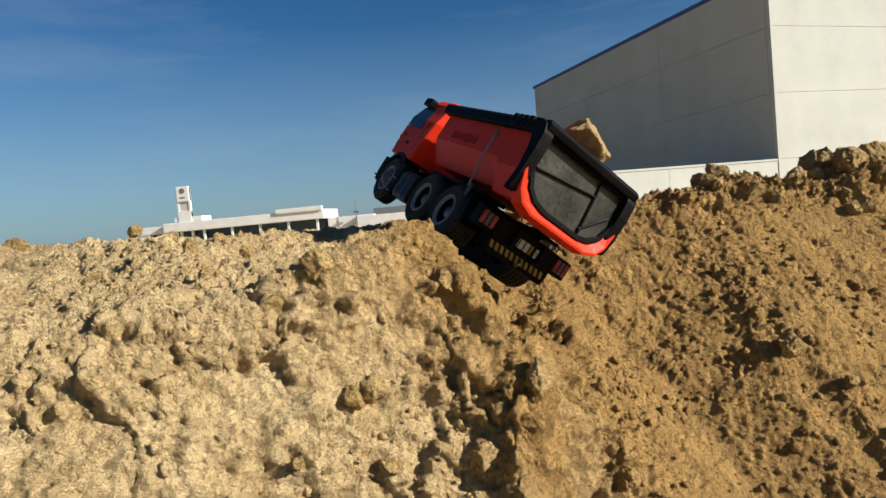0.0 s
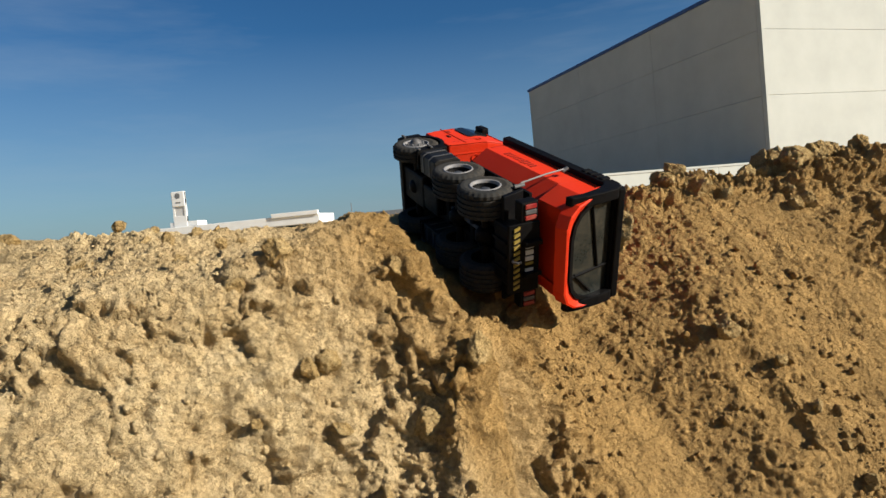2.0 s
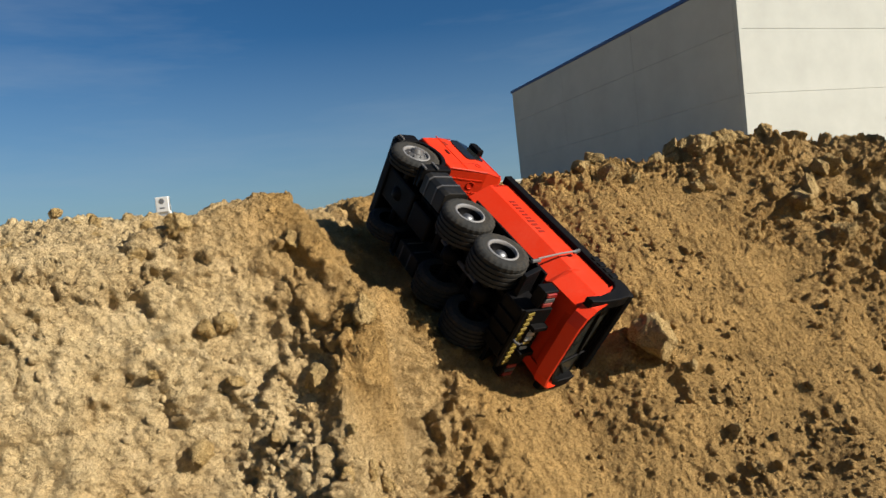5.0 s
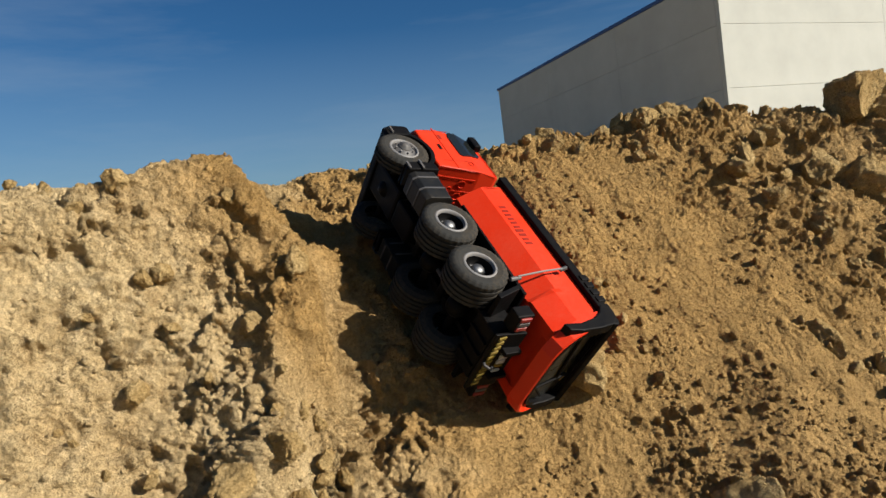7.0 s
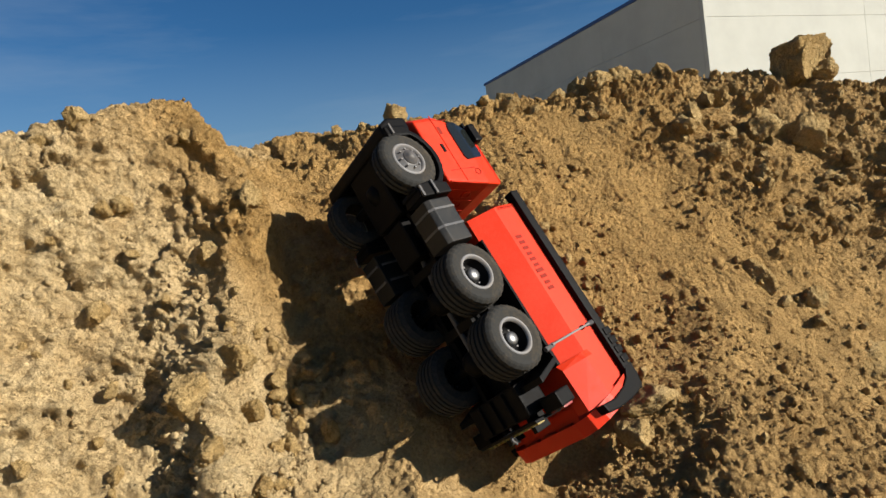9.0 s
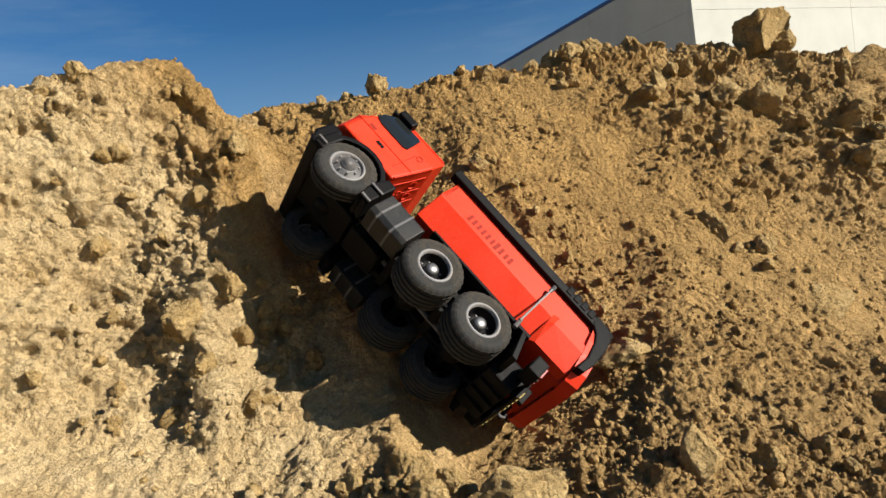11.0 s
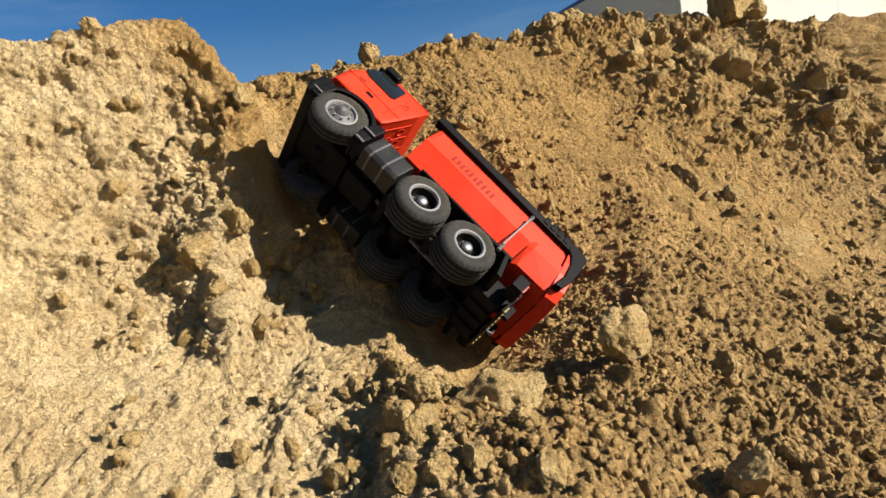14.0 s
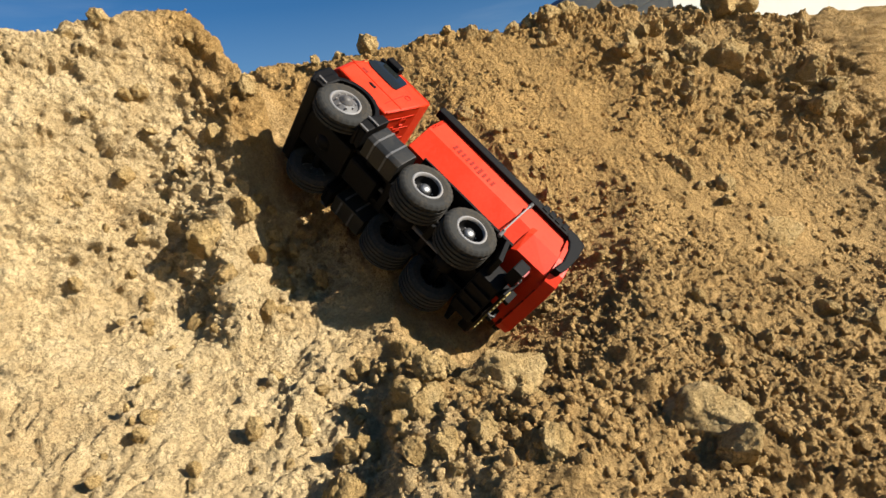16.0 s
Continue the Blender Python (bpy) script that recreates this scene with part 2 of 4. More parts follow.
def vnoise(p, seed=0):
    """Smooth value noise, -1 to 1."""
    i = np.floor(p).astype(np.int64)
    f = p - i
    u = f * f * f * (f * (f * 6 - 15) + 10)
    out = 0
    for dx in (0, 1):
        for dy in (0, 1):
            for dz in (0, 1):
                w = (u[:, 0] if dx else 1 - u[:, 0]) * (u[:, 1] if dy else 1 - u[:, 1]) * (u[:, 2] if dz else 1 - u[:, 2])
                out = out + w * lattice(i[:, 0] + dx, i[:, 1] + dy, i[:, 2] + dz, seed)
    return out * 2 - 1


def fbm(p, octaves, seed=0, gain=0.5):
    s, a = 0, 1.0
    for o in range(octaves):
        s = s + a * vnoise(p * 2.0 ** o + 17.3 * o, seed + o)
        a *= gain
    return s


def rubble(p, seed, keep=0.4, gap=0.22):
    """Angular clods: each cell a tilted facet with a crevice round it; a share of the cells stays bare."""
    i = np.floor(p).astype(np.int64)
    n = len(p)
    f1, f2, val, lean = np.full(n, 9.0), np.full(n, 9.0), np.zeros(n), np.zeros(n)
    for dx in (-1, 0, 1):
        for dy in (-1, 0, 1):
            for dz in (-1, 0, 1):
                c = i + np.array((dx, dy, dz))
                q = [c[:, k] + lattice(c[:, 0], c[:, 1], c[:, 2], seed + k) - p[:, k] for k in range(3)]
                d = np.sqrt(q[0] ** 2 + q[1] ** 2 + q[2] ** 2)
                m = d < f1
                f2 = np.where(m, f1, np.minimum(f2, d))
                f1 = np.where(m, d, f1)
                cm = c[m]
                val[m] = lattice(cm[:, 0], cm[:, 1], cm[:, 2], seed + 7)
                g = [lattice(cm[:, 0], cm[:, 1], cm[:, 2], seed + 11 + k) - 0.5 for k in range(3)]
                lean[m] = g[0] * q[0][m] + g[1] * q[1][m] + g[2] * q[2][m]
    rise = np.clip((f2 - f1) / gap, 0, 1)
    rise = rise * (2 - rise)
    return rise * np.clip((val - keep) / max(1 - keep, 0.1) * 0.7 + 0.3 * (val > keep) + 1.1 * lean * (val > keep), 0, 1.3)


# ---- the bank of excavated earth ----
# where the truck has pressed and dragged its bed into the loose earth
HOLLOWS = [
    (-0.0645, 0.8643, 0.7668, 35.6, -15.2, 120.0),
    (-0.0051, 0.8626, 0.7551, 82.8, -22.2, 123.1),
    (0.0520, 0.8454, 0.7351, 101.0, -41.6, 130.3),
    (0.1014, 0.7942, 0.6888, 100.1, -38.5, 131.6),
    (0.1606, 0.6904, 0.5753, 94.1, -43.4, 126.6),
    (0.2122, 0.6084, 0.4918, 96.2, -50.6, 125.5),
    (0.2631, 0.5293, 0.4037, 83.2, -61.0, 146.3),
    (0.2647, 0.4824, 0.3377, 63.5, -53.2, 164.6),
]
BEDS = []
for h in HOLLOWS:
    m = pose(*h)
    BEDS.append(tuple(np.array(m.col[k][:3]) for k in (3, 0, 1, 2)))


def knots(x, xs, vs):
    """A smooth curve through a few knots."""
    xs, vs = np.array(xs), np.array(vs)
    m = np.gradient(vs, xs)
    x = np.clip(x, xs[0], xs[-1])
    i = np.clip(np.searchsorted(xs, x) - 1, 0, len(xs) - 2)
    h = xs[i + 1] - xs[i]
    u = (x - xs[i]) / h
    return (2 * u ** 3 - 3 * u * u + 1) * vs[i] + (u ** 3 - 2 * u * u + u) * h * m[i] + (3 * u * u - 2 * u ** 3) * vs[i + 1] + (u ** 3 - u * u) * h * m[i + 1]


def smin(a, b, k):
    h = np.clip(0.5 + 0.5 * (b - a) / k, 0, 1)
    return b * (1 - h) + a * h - k * h * (1 - h)


def smax(a, b, k):
    return -smin(-a, -b, k)


def step(v, a, b):
    u = np.clip((v - a) / (b - a), 0, 1)
    return u * u * (3 - 2 * u)


def heap(x, y):
    """The bank: a blunt spur on one side, a gully, and a long slope up to the rear crest."""
    bent = x + np.exp(-(x / 0.12) ** 2) * (0.008 * np.sin(27 * y + 1.0) + 0.006 * np.sin(61 * y + 30 * x))
    middle = knots(bent, [-0.8, -0.45, -0.32, -0.2, -0.15, -0.1, -0.055, -0.005, 0.010, 0.030, 0.055, 0.11, 0.25, 0.42, 0.6, 0.8, 1.1, 1.6], [0.14, 0.25, 0.315, 0.415, 0.47, 0.50, 0.508, 0.525, 0.595, 0.65, 0.68, 0.70, 0.75, 0.84, 0.892, 0.972, 1.08, 1.12])
    pitch = knots(x, [-0.8, -0.25, -0.15, -0.08, 0.05, 0.2, 0.5, 0.8, 1.1, 1.6], [1.7, 2.0, 2.4, 2.2, 1.4, 0.95, 0.99, 0.95, 1.2, 1.2])
    face = 0.5 + pitch * (y - middle)
    spur = knots(x, [-0.8, -0.45, -0.19, -0.1, -0.075, -0.035, 0.04, 0.2, 0.5, 0.8, 1.1, 1.6], [0.82, 0.800, 0.781, 0.774, 0.735, 0.69, 0.67, 0.70, 0.80, 0.85, 0.88, 0.89])
    spur = spur - 0.07 * step(y, 0.66, 0.80) * step(-x, -0.05, 0.04) * step(x, -0.40, -0.15)
    spur = spur - 0.04 * step(-x, 0.17, 0.28) * (1 - step(y, 0.5, 0.85))
    rear = knots(x, [-0.8, -0.45, -0.2, 0, 0.2, 0.34, 0.43, 0.54, 0.65, 0.75, 0.86, 1.0, 1.16, 1.26, 1.4, 1.7], [0.785, 0.79, 0.795, 0.80, 0.80, 0.798, 0.803, 0.832, 0.842, 0.832, 0.828, 0.80, 0.765, 0.75, 0.74, 0.73])
    rear = rear + (0.79 - rear) * step(y, 1.36, 1.75)
    top = spur + (rear - spur) * step(y, 0.75, 1.2)
    top = top - 0.5 * np.maximum(y - 1.33, 0)
    z = smin(face, top, 0.05)
    foot = 0.235 + 0.32 * (y - 0.3) + knots(x, [-0.8, -0.1, 0.05, 0.35, 0.6, 0.9, 1.6], [0.16, 0.065, 0.0, -0.01, -0.085, -0.17, -0.22])
    z = smax(z, np.minimum(foot, 0.42 - 0.5 * np.maximum(y - 1.3, 0)), 0.07)
    low = step(y, 0.02, 0.12) * (1 - step(y, 0.36, 0.44))
    z = z + low * (0.020 * step(x, 0.185, 0.215) * (1 - step(x, 0.33, 0.45)) - 0.012 * step(x, 0.08, 0.15) * (1 - step(x, 0.17, 0.20)))
    # a scarp and downhill furrows in the slid soil
    across, along = 0.894 * x + 0.447 * y, 0.447 * x - 0.894 * y
    open_slope = step(x, 0.2, 0.4) * step(y, 0.45, 0.6) * (1 - step(y, 1.1, 1.25))
    z = z + open_slope * (0.020 * step(across, 0.69, 0.715) - 0.020 * step(across, 0.72, 0.95))
    z = z + open_slope * 0.001 * np.sin(across * 95 + 3.0 * np.sin(along * 9))
    return z


def height(x, y):
    """The heap with the hollow that the truck has slid through."""
    z = heap(x, y)
    for o, f, l, u in BEDS:
        plane = o[2] - 0.086 / l[2] - (l[0] * (x - o[0]) + l[1] * (y - o[1])) / l[2]
        if u[2] > 0.3:
            plane = np.maximum(plane, o[2] - 0.043 / u[2] - (u[0] * (x - o[0]) + u[1] * (y - o[1])) / u[2])
        d = np.stack([x - o[0], y - o[1], plane - o[2]], -1)
        a, b = d @ f, d @ u
        out = np.sqrt(np.maximum(np.abs(a - 0.085) - 0.205, 0) ** 2 + np.maximum(np.abs(b - 0.04) - 0.07, 0) ** 2)
        z = smin(z, plane + (0.9 + 0.9 * step(-x, -0.06, 0.02)) * out, 0.025)
    # loose soil heaped against the tail
    z = z + 0.022 * np.exp(-((x - 0.385) / 0.045) ** 2 - ((y - 0.415) / 0.04) ** 2)
    z = smax(z, 0 * z, 0.04)
    return z * (1 - step(np.abs(x - 0.3), 2.2, 7.0))


def spaced(lo, a, b, hi, step, grow):
    mid = list(np.arange(a, b + step / 2, step))
    up, dn, s = [b], [a], step
    while up[-1] < hi or dn[-1] > lo:
        s *= grow
        up.append(up[-1] + s)
        dn.append(dn[-1] - s)
    return np.array(dn[:0:-1] + mid + up[1:])


def relief(p, nrm, h):
    """Crumbly relief: lumps, clods and grit, calmer on the sliding sand."""
    x, y = p[:, 0], p[:, 1]
    sand = np.exp(-(((x - 0.42) / 0.17) ** 2 + ((y - 0.86) / 0.10) ** 2)) + 0.8 * np.exp(-(((x - 0.23) / 0.09) ** 2 + ((y - 0.66) / 0.12) ** 2))
    sand = sand + 0.8 * np.exp(-(((x + 0.12) / 0.10) ** 2 + ((y - 0.30) / 0.10) ** 2))
    rough = np.clip(1 - 0.75 * sand, 0.2, 1)
    drift = 0.10 * fbm(p / 0.09, 3, 141, 0.6)
    edge = np.interp(h, [0.36, 0.44, 0.50, 0.54, 0.63, 0.69], [0.08, 0.14, 0.13, 0.09, 0.03, 0.0])
    wall = step(edge - x + 0.6 * drift, -0.05, 0.05)
    crest = step(h, 0.74, 0.80) * step(x, 0.1, 0.3)
    across = 0.894 * x + 0.447 * y
    scarp = np.exp(-((across - 0.69) / 0.030) ** 2) * step(x, 0.15, 0.3) * step(y, 0.4, 0.55) * (1 - step(y, 1.0, 1.15))
    rough = rough * np.clip(0.30 + 0.30 * wall + 0.35 * wall * step(-h, -0.62, -0.45) * step(x, -0.3, -0.12) + 0.75 * crest + 0.6 * scarp + 0.25 * step(-y, -0.45, -0.32) + 0.50 * step(x, 0.35, 0.55) * step(-y, -0.75, -0.55), 0, 1.1)
    worn = np.clip((heap(x, y) - h) / 0.02, 0, 1) * (0.35 + 0.65 * step(x, 0.04, 0.16))
    rough = rough * (1 - 0.45 * worn)
    patch = np.clip(0.5 + 0.6 * fbm(p / 0.11, 3, 131), 0, 1)
    spotty = np.clip(0.5 + 0.9 * fbm(p / 0.05, 3, 231), 0, 1)
    rough = rough * (0.55 + 0.75 * patch)
    open_slope = step(x, 0.22, 0.38) * step(y, 0.55, 0.70) * (1 - crest) * (1 - wall)
    rough = rough * (1 - open_slope * (0.75 - 0.75 * step(fbm(p / 0.16, 3, 251, 0.55), -0.05, 0.30)))
    upper = step(x + 0.35 * drift, 0.50, 0.68) * step(y + 0.5 * drift, 0.90, 1.02) * (1 - 0.4 * crest)
    rough = np.clip(rough + 0.30 * upper * (0.3 + 0.7 * spotty), 0, 1.1)
    foot = step(-x, -0.14, -0.02) * step(-y, -0.42, -0.33)
    warp = 0.45 * np.stack([fbm(p / 0.030, 3, 5, 0.65), fbm(p / 0.030, 3, 6, 0.65), fbm(p / 0.030, 3, 7, 0.65)], -1)
    d = 0.014 * (1 - 0.8 * worn) * fbm(p / 0.13, 2, 3) * (0.5 + 0.5 * rough)
    d = d + 0.010 * (0.35 - np.abs(fbm(p / 0.055, 4, 11, 0.6))) * rough
    crag = wall * (1 - 0.8 * worn) * (1 - 0.8 * foot) * (1 - 0.55 * step(h, 0.72, 0.77))
    d = d + (0.021 * crag + 0.020 * crest) * rubble(p / 0.085 + 0.5 * warp, 171, 0.50, 0.16) + crag * 0.008 * fbm(p / 0.07, 4, 181, 0.6)
    d = d + upper * (0.020 * rubble(p / 0.105 + 0.6 * warp, 281, 0.45, 0.18) + 0.010 * fbm(p / 0.09, 3, 291, 0.6))
    streak = np.stack([(0.894 * x + 0.447 * y) / 0.030, (0.447 * x - 0.894 * y) / 0.16, p[:, 2] * 2], -1)
    d = d + 0.0042 * fbm(streak + 0.8 * warp, 4, 81, 0.6) * (0.3 + 0.7 * spotty) * (1 - wall) * (1 - crest)
    calm = 1 - 0.6 * foot
    d = d + 0.0120 * rubble(p / 0.038 + 0.8 * warp, 21, 0.50) * rough * (1 - 0.3 * wall) * calm * (0.35 + 0.65 * spotty)
    d = d + 0.0075 * rubble(p / 0.017 + 0.8 * warp, 41, 0.40) * (0.12 + 0.88 * rough) * (0.35 + 0.65 * spotty) * (1 - 0.45 * foot)
    d = d + 0.0046 * rubble(p / 0.0085 + 0.6 * warp, 61, 0.30) * (0.30 + 0.70 * rough)
    lip = np.exp(-((x - 0.035) / 0.045) ** 2) * step(h, 0.30, 0.36) * (1 - step(h, 0.60, 0.70))
    d = d + lip * (0.018 * rubble(p / 0.045 + 0.6 * warp, 261, 0.40, 0.18) + 0.006 * rubble(p / 0.018 + 0.6 * warp, 271, 0.3))
    pit = np.clip(fbm(p / 0.028, 2, 71) - 0.50, 0, 0.6)
    d = d - (0.012 * rough + 0.010 * crag) * pit
    d = d + 0.0034 * fbm(p / 0.014, 3, 51, 0.7) * (0.45 + 0.55 * rough) - 0.007
    return (d - 0.010 * worn) * np.clip((nrm[:, 2] - 0.08) / 0.16, 0.25, 1)


def surface(x, y):
    """Points of the bank's skin over the plan."""
    x, y = np.asarray(x, float), np.asarray(y, float)
    e = 0.004
    z = height(x, y)
    n = np.stack([-(height(x + e, y) - height(x - e, y)) / (2 * e), -(height(x, y + e) - height(x, y - e)) / (2 * e), np.ones_like(z)], -1)
    n /= np.linalg.norm(n, axis=-1, keepdims=True)
    p = np.stack([x, y, z], -1)
    near = np.clip(1 - np.maximum((np.abs(x - 0.32) - 0.98) / 0.5, (np.abs(y - 0.72) - 0.72) / 0.35), 0, 1)
    return p + n * (relief(p, n, z) * near)[:, None], n


def earth_bank():
    # rows are spread along each column's own slope, so that steep faces are as finely built as flat ones
    xs, ys = spaced(-70, -0.60, 1.24, 70, 0.0025, 1.16), spaced(-60, 0.06, 1.38, 140, 0.0019, 1.16)
    gx, gy = np.meshgrid(xs, ys)
    inside = (ys >= 0.0599) & (ys <= 1.3801)
    fine = np.linspace(0.06, ys[inside][-1], 500)
    share = np.linspace(0, 1, int(inside.sum()))
    for k, x in enumerate(xs):
        if -0.9 < x < 1.6:
            run = np.sqrt(1 + np.gradient(height(np.full(500, x), fine), fine) ** 2)
            run = np.convolve(np.pad(run, 12, "edge"), np.ones(25) / 25, "valid")
            arc = np.concatenate([[0], np.cumsum((run[1:] + run[:-1]) / 2)])
            gy[inside, k] = np.interp(share, arc / arc[-1], fine)
    p, _ = surface(gx.ravel(), gy.ravel())
    nx, ny = len(xs), len(ys)
    i = (np.arange(ny - 1)[:, None] * nx + np.arange(nx - 1)).ravel()
    quads = np.stack([i, i + 1, i + nx + 1, i + nx], -1)
    me = bpy.data.meshes.new("ground")
    me.vertices.add(len(p))
    me.vertices.foreach_set("co", p.ravel())
    me.loops.add(quads.size)
    me.loops.foreach_set("vertex_index", quads.ravel())
    me.polygons.add(len(quads))
    me.polygons.foreach_set("loop_start", np.arange(0, quads.size, 4))
    me.update(calc_edges=True)
    me.polygons.foreach_set("use_smooth", [True] * len(quads))
    me.materials.append(EARTH)
    return tagged(new("ground", me), "bank of crumbly sandy excavated earth with a steep face", "ground", kind="structure")


earth_bank()

# ---- the far place ----
def box_part(name, material, parent, b, bevel=0.0, label=""):
    return part(name, box(*b, bevel), material, parent, label)


def warehouse():
    """Precast hall: corner at the origin, lit front along +x, shaded side along +y."""
    hall = empty("warehouse", "large white precast concrete warehouse behind the earth bank", "building", at=pose(9.44, 25.2, 0, 0, 0, 26.3))
    H, rows, deep = 8.8, [0, 1.85, 4.35, 6.84, 8.8], 0.004
    for z0, z1 in zip(rows, rows[1:]):
        for x0, x1 in ((0, 9.3), (9.3, 18.6), (18.6, 27.9)):
            box_part("front_panel", PANEL, hall, (x0 + deep, x1 - deep, 0, 0.2, z0 + deep, z1 - deep), 0.012)
        for y0, y1 in ((0.2, 6.43), (6.43, 12.9), (12.9, 19.2)):
            box_part("side_panel", PANEL, hall, (0, 0.2, y0 + deep, y1 - deep, z0 + deep, z1 - deep), 0.012)
    box_part("core", JOINT, hall, (0.06, 27.9, 0.06, 19.2, 0, H - 0.05))
    box_part("corner_trim", PANEL, hall, (-0.03, 0.12, -0.03, 0.12, 0, H))
    box_part("coping", COPING, hall, (-0.06, 0.3, -0.06, 19.3, H, H + 0.16), 0.02, "dark blue sheet metal coping")
    box_part("coping", COPING, hall, (0.3, 28, -0.06, 0.3, H, H + 0.16), 0.02, "dark blue sheet metal coping")
    box_part("roof", FARGREY, hall, (0.3, 27.9, 0.3, 19.2, H - 0.3, H - 0.02))
    yard = empty("boundary_wall", "low sunlit cream boundary wall beside the warehouse", "wall", at=pose(9.44, 25.2, 0, 0, 0, 26.3))
    for x0 in (-2.5, -5.0, -7.5, -10.0, -12.5):
        box_part("wall_panel", PANEL, yard, (x0 + 0.003, x0 + 2.497, 0.0, 0.18, 0, 1.78), 0.01)
    box_part("cap", PANEL, yard, (-12.5, -0.05, -0.03, 0.21, 1.78, 1.86), 0.01)


def showroom():
    """Long low white canopy building with a sign tower, far off."""
    st = empty("showroom", "long low white showroom with flat canopy, far away", "building", at=pose(-51, 100, 0, 0, 0, 0))
    box_part("canopy", FARWHITE, st, (-11, 17.5, -2, 6, 2.5, 4.05), 0.1)
    box_part("canopy", FARWHITE, st, (-17.5, -11, -1, 6, 2.4, 3.7), 0.1)
    box_part("fascia", FARWHITE, st, (9.4, 17.4, -2.3, -1.6, 3.9, 4.6), 0.06)
    box_part("glazing", FARGLASS, st, (-16, 16.5, 1.5, 5, 0, 3.2))
    for x in (-9, -4, 1, 6, 11, 16):
        box_part("column", FARWHITE, st, (x, x + 0.35, -1.6, -1.25, 0, 3.3))
    box_part("annex", FARWHITE, st, (17.5, 25.5, 0, 6, 0, 2.5), 0.05)
    box_part("annex", FARWHITE, st, (22.5, 31, -1, 5, 0, 2.3), 0.05)
    box_part("upper_block", FARGREY, st, (25.2, 31.5, 1, 7, 2.0, 3.4), 0.05, "dark grey upper storey")
    box_part("plinth", FARWHITE, st, (-9.2, -4.2, -1.2, 2, 4.1, 4.9), 0.05)
    mast = empty("sign_tower", "white sign tower with a round emblem panel", "sign", at=pose(-58.2, 99, 0))
    box_part("leg", FARWHITE, mast, (-1.2, -0.85, -0.2, 0.2, 0, 10.0))
    box_part("leg", FARWHITE, mast, (0.85, 1.2, -0.2, 0.2, 0, 10.0))
    box_part("sign_panel", FARWHITE, mast, (-1.2, 1.2, -0.35, 0.3, 7.5, 10.1), 0.15)
    box_part("lower_panel", FARWHITE, mast, (-1.2, 1.2, -0.3, 0.25, 3.8, 5.9), 0.05)
    box_part("infill", JOINT, mast, (-0.85, 0.85, -0.1, 0.1, 5.9, 7.5))
    em = lathe([(0.0, -0.4), (0.42, -0.4), (0.48, -0.36)], 20)
    bmesh.ops.translate(em, verts=em.verts, vec=(0, 0, 9.35))
    part("emblem", em, FARGREY, mast, "dark round emblem")
    box_part("letter_bar", FARGREY, mast, (-0.45, 0.45, -0.39, -0.36, 8.1, 8.3))
    pole = empty("lamp_post", "thin dark lamp post beside the showroom", "post", at=pose(-28.2, 99, 0))
    part("pole", tube([(0, 0, 0), (0, 0, 5.2)], 0.06), FARGREY, pole)
    box_part("bracket", FARGREY, pole, (-0.5, 0.5, -0.1, 0.1, 2.9, 3.2))


warehouse()
showroom()


# ---- the model dump truck: x ahead, y to its left, z up from the axles ----
def wheel(truck, x, side, wide, dished):
    w = new("wheel")
    w.empty_display_size = 0.02
    w.parent = truck
    w.matrix_basis = pose(x, 0, 0)
    o, R = 0.080, 0.041
    i = o - wide
    prof = [(0.023, i), (0.034, i), (0.039, i + 0.003)]
    n = 3 if wide < 0.03 else 5
    step = (wide - 0.006) / n
    for k in range(n):
        a = i + 0.003 + k * step
        prof += [(R, a + 0.0008), (R, a + step - 0.0022), (R - 0.0028, a + step - 0.0016), (R - 0.0028, a + step - 0.0002)]
    prof = prof[:-2] + [(0.0385, o - 0.0022), (0.036, o - 0.0006), (0.031, o), (0.0265, o - 0.0012), (0.0235, o - 0.0018)]
    last = len(prof) - 5

    def lug(j, s):
        return -0.0009 if s % 2 and (j >= last - 2 and j <= last + 1 or 2 <= j <= 4) else 0.0

    def flip(bm):
        for v in bm.verts:
            v.co.y *= side
        return bm

    part("tyre", flip(lathe(prof, 56, wave=lug)), RUBBER, w, "dusty black ribbed rubber tyre")
    if dished:
        rim = [(0.0236, o - 0.0016), (0.0225, o - 0.0004), (0.0205, o - 0.0008), (0.0192, o - 0.005)]
        dish = [(0.0192, o - 0.005), (0.0178, o - 0.016), (0.010, o - 0.018), (0.0095, o - 0.018)]
        hub = [(0.0095, o - 0.0185), (0.0090, o - 0.010), (0.0075, o - 0.0075), (0.0045, o - 0.006), (0.0, o - 0.0055)]
    else:
        rim = [(0.0236, o - 0.0016), (0.0225, o - 0.0004), (0.0208, o - 0.0006), (0.0195, o - 0.0045)]
        dish = [(0.0195, o - 0.0045), (0.0165, o - 0.0040), (0.0125, o + 0.0005), (0.0105, o + 0.001)]
        hub = [(0.0105, o + 0.0008), (0.0098, o + 0.003), (0.0065, o + 0.0042), (0.006, o + 0.0062), (0.0, o + 0.0066)]
    part("rim", flip(lathe(rim, 40)), SILVER, w, "silver painted rim", True)
    part("dish", flip(lathe(dish, 40)), BLACK if dished else GREY, w, "", True)
    part("hub", flip(lathe(hub, 24)), CHROME if dished else GREY, w, "", True)
    for k in range(8):
        a = 2 * math.pi * k / 8
        rr = 0.0140
        bm = lathe([(0.0013, o - 0.019 if dished else o - 0.003), (0.0013, (o - 0.0165) if dished else o + 0.0012), (0.0, (o - 0.0162) if dished else o + 0.0014)], 6)
        bmesh.ops.translate(bm, verts=bm.verts, vec=(rr * math.cos(a), 0, rr * math.sin(a)))
        part("nut", flip(bm), SILVER, w)
    return w


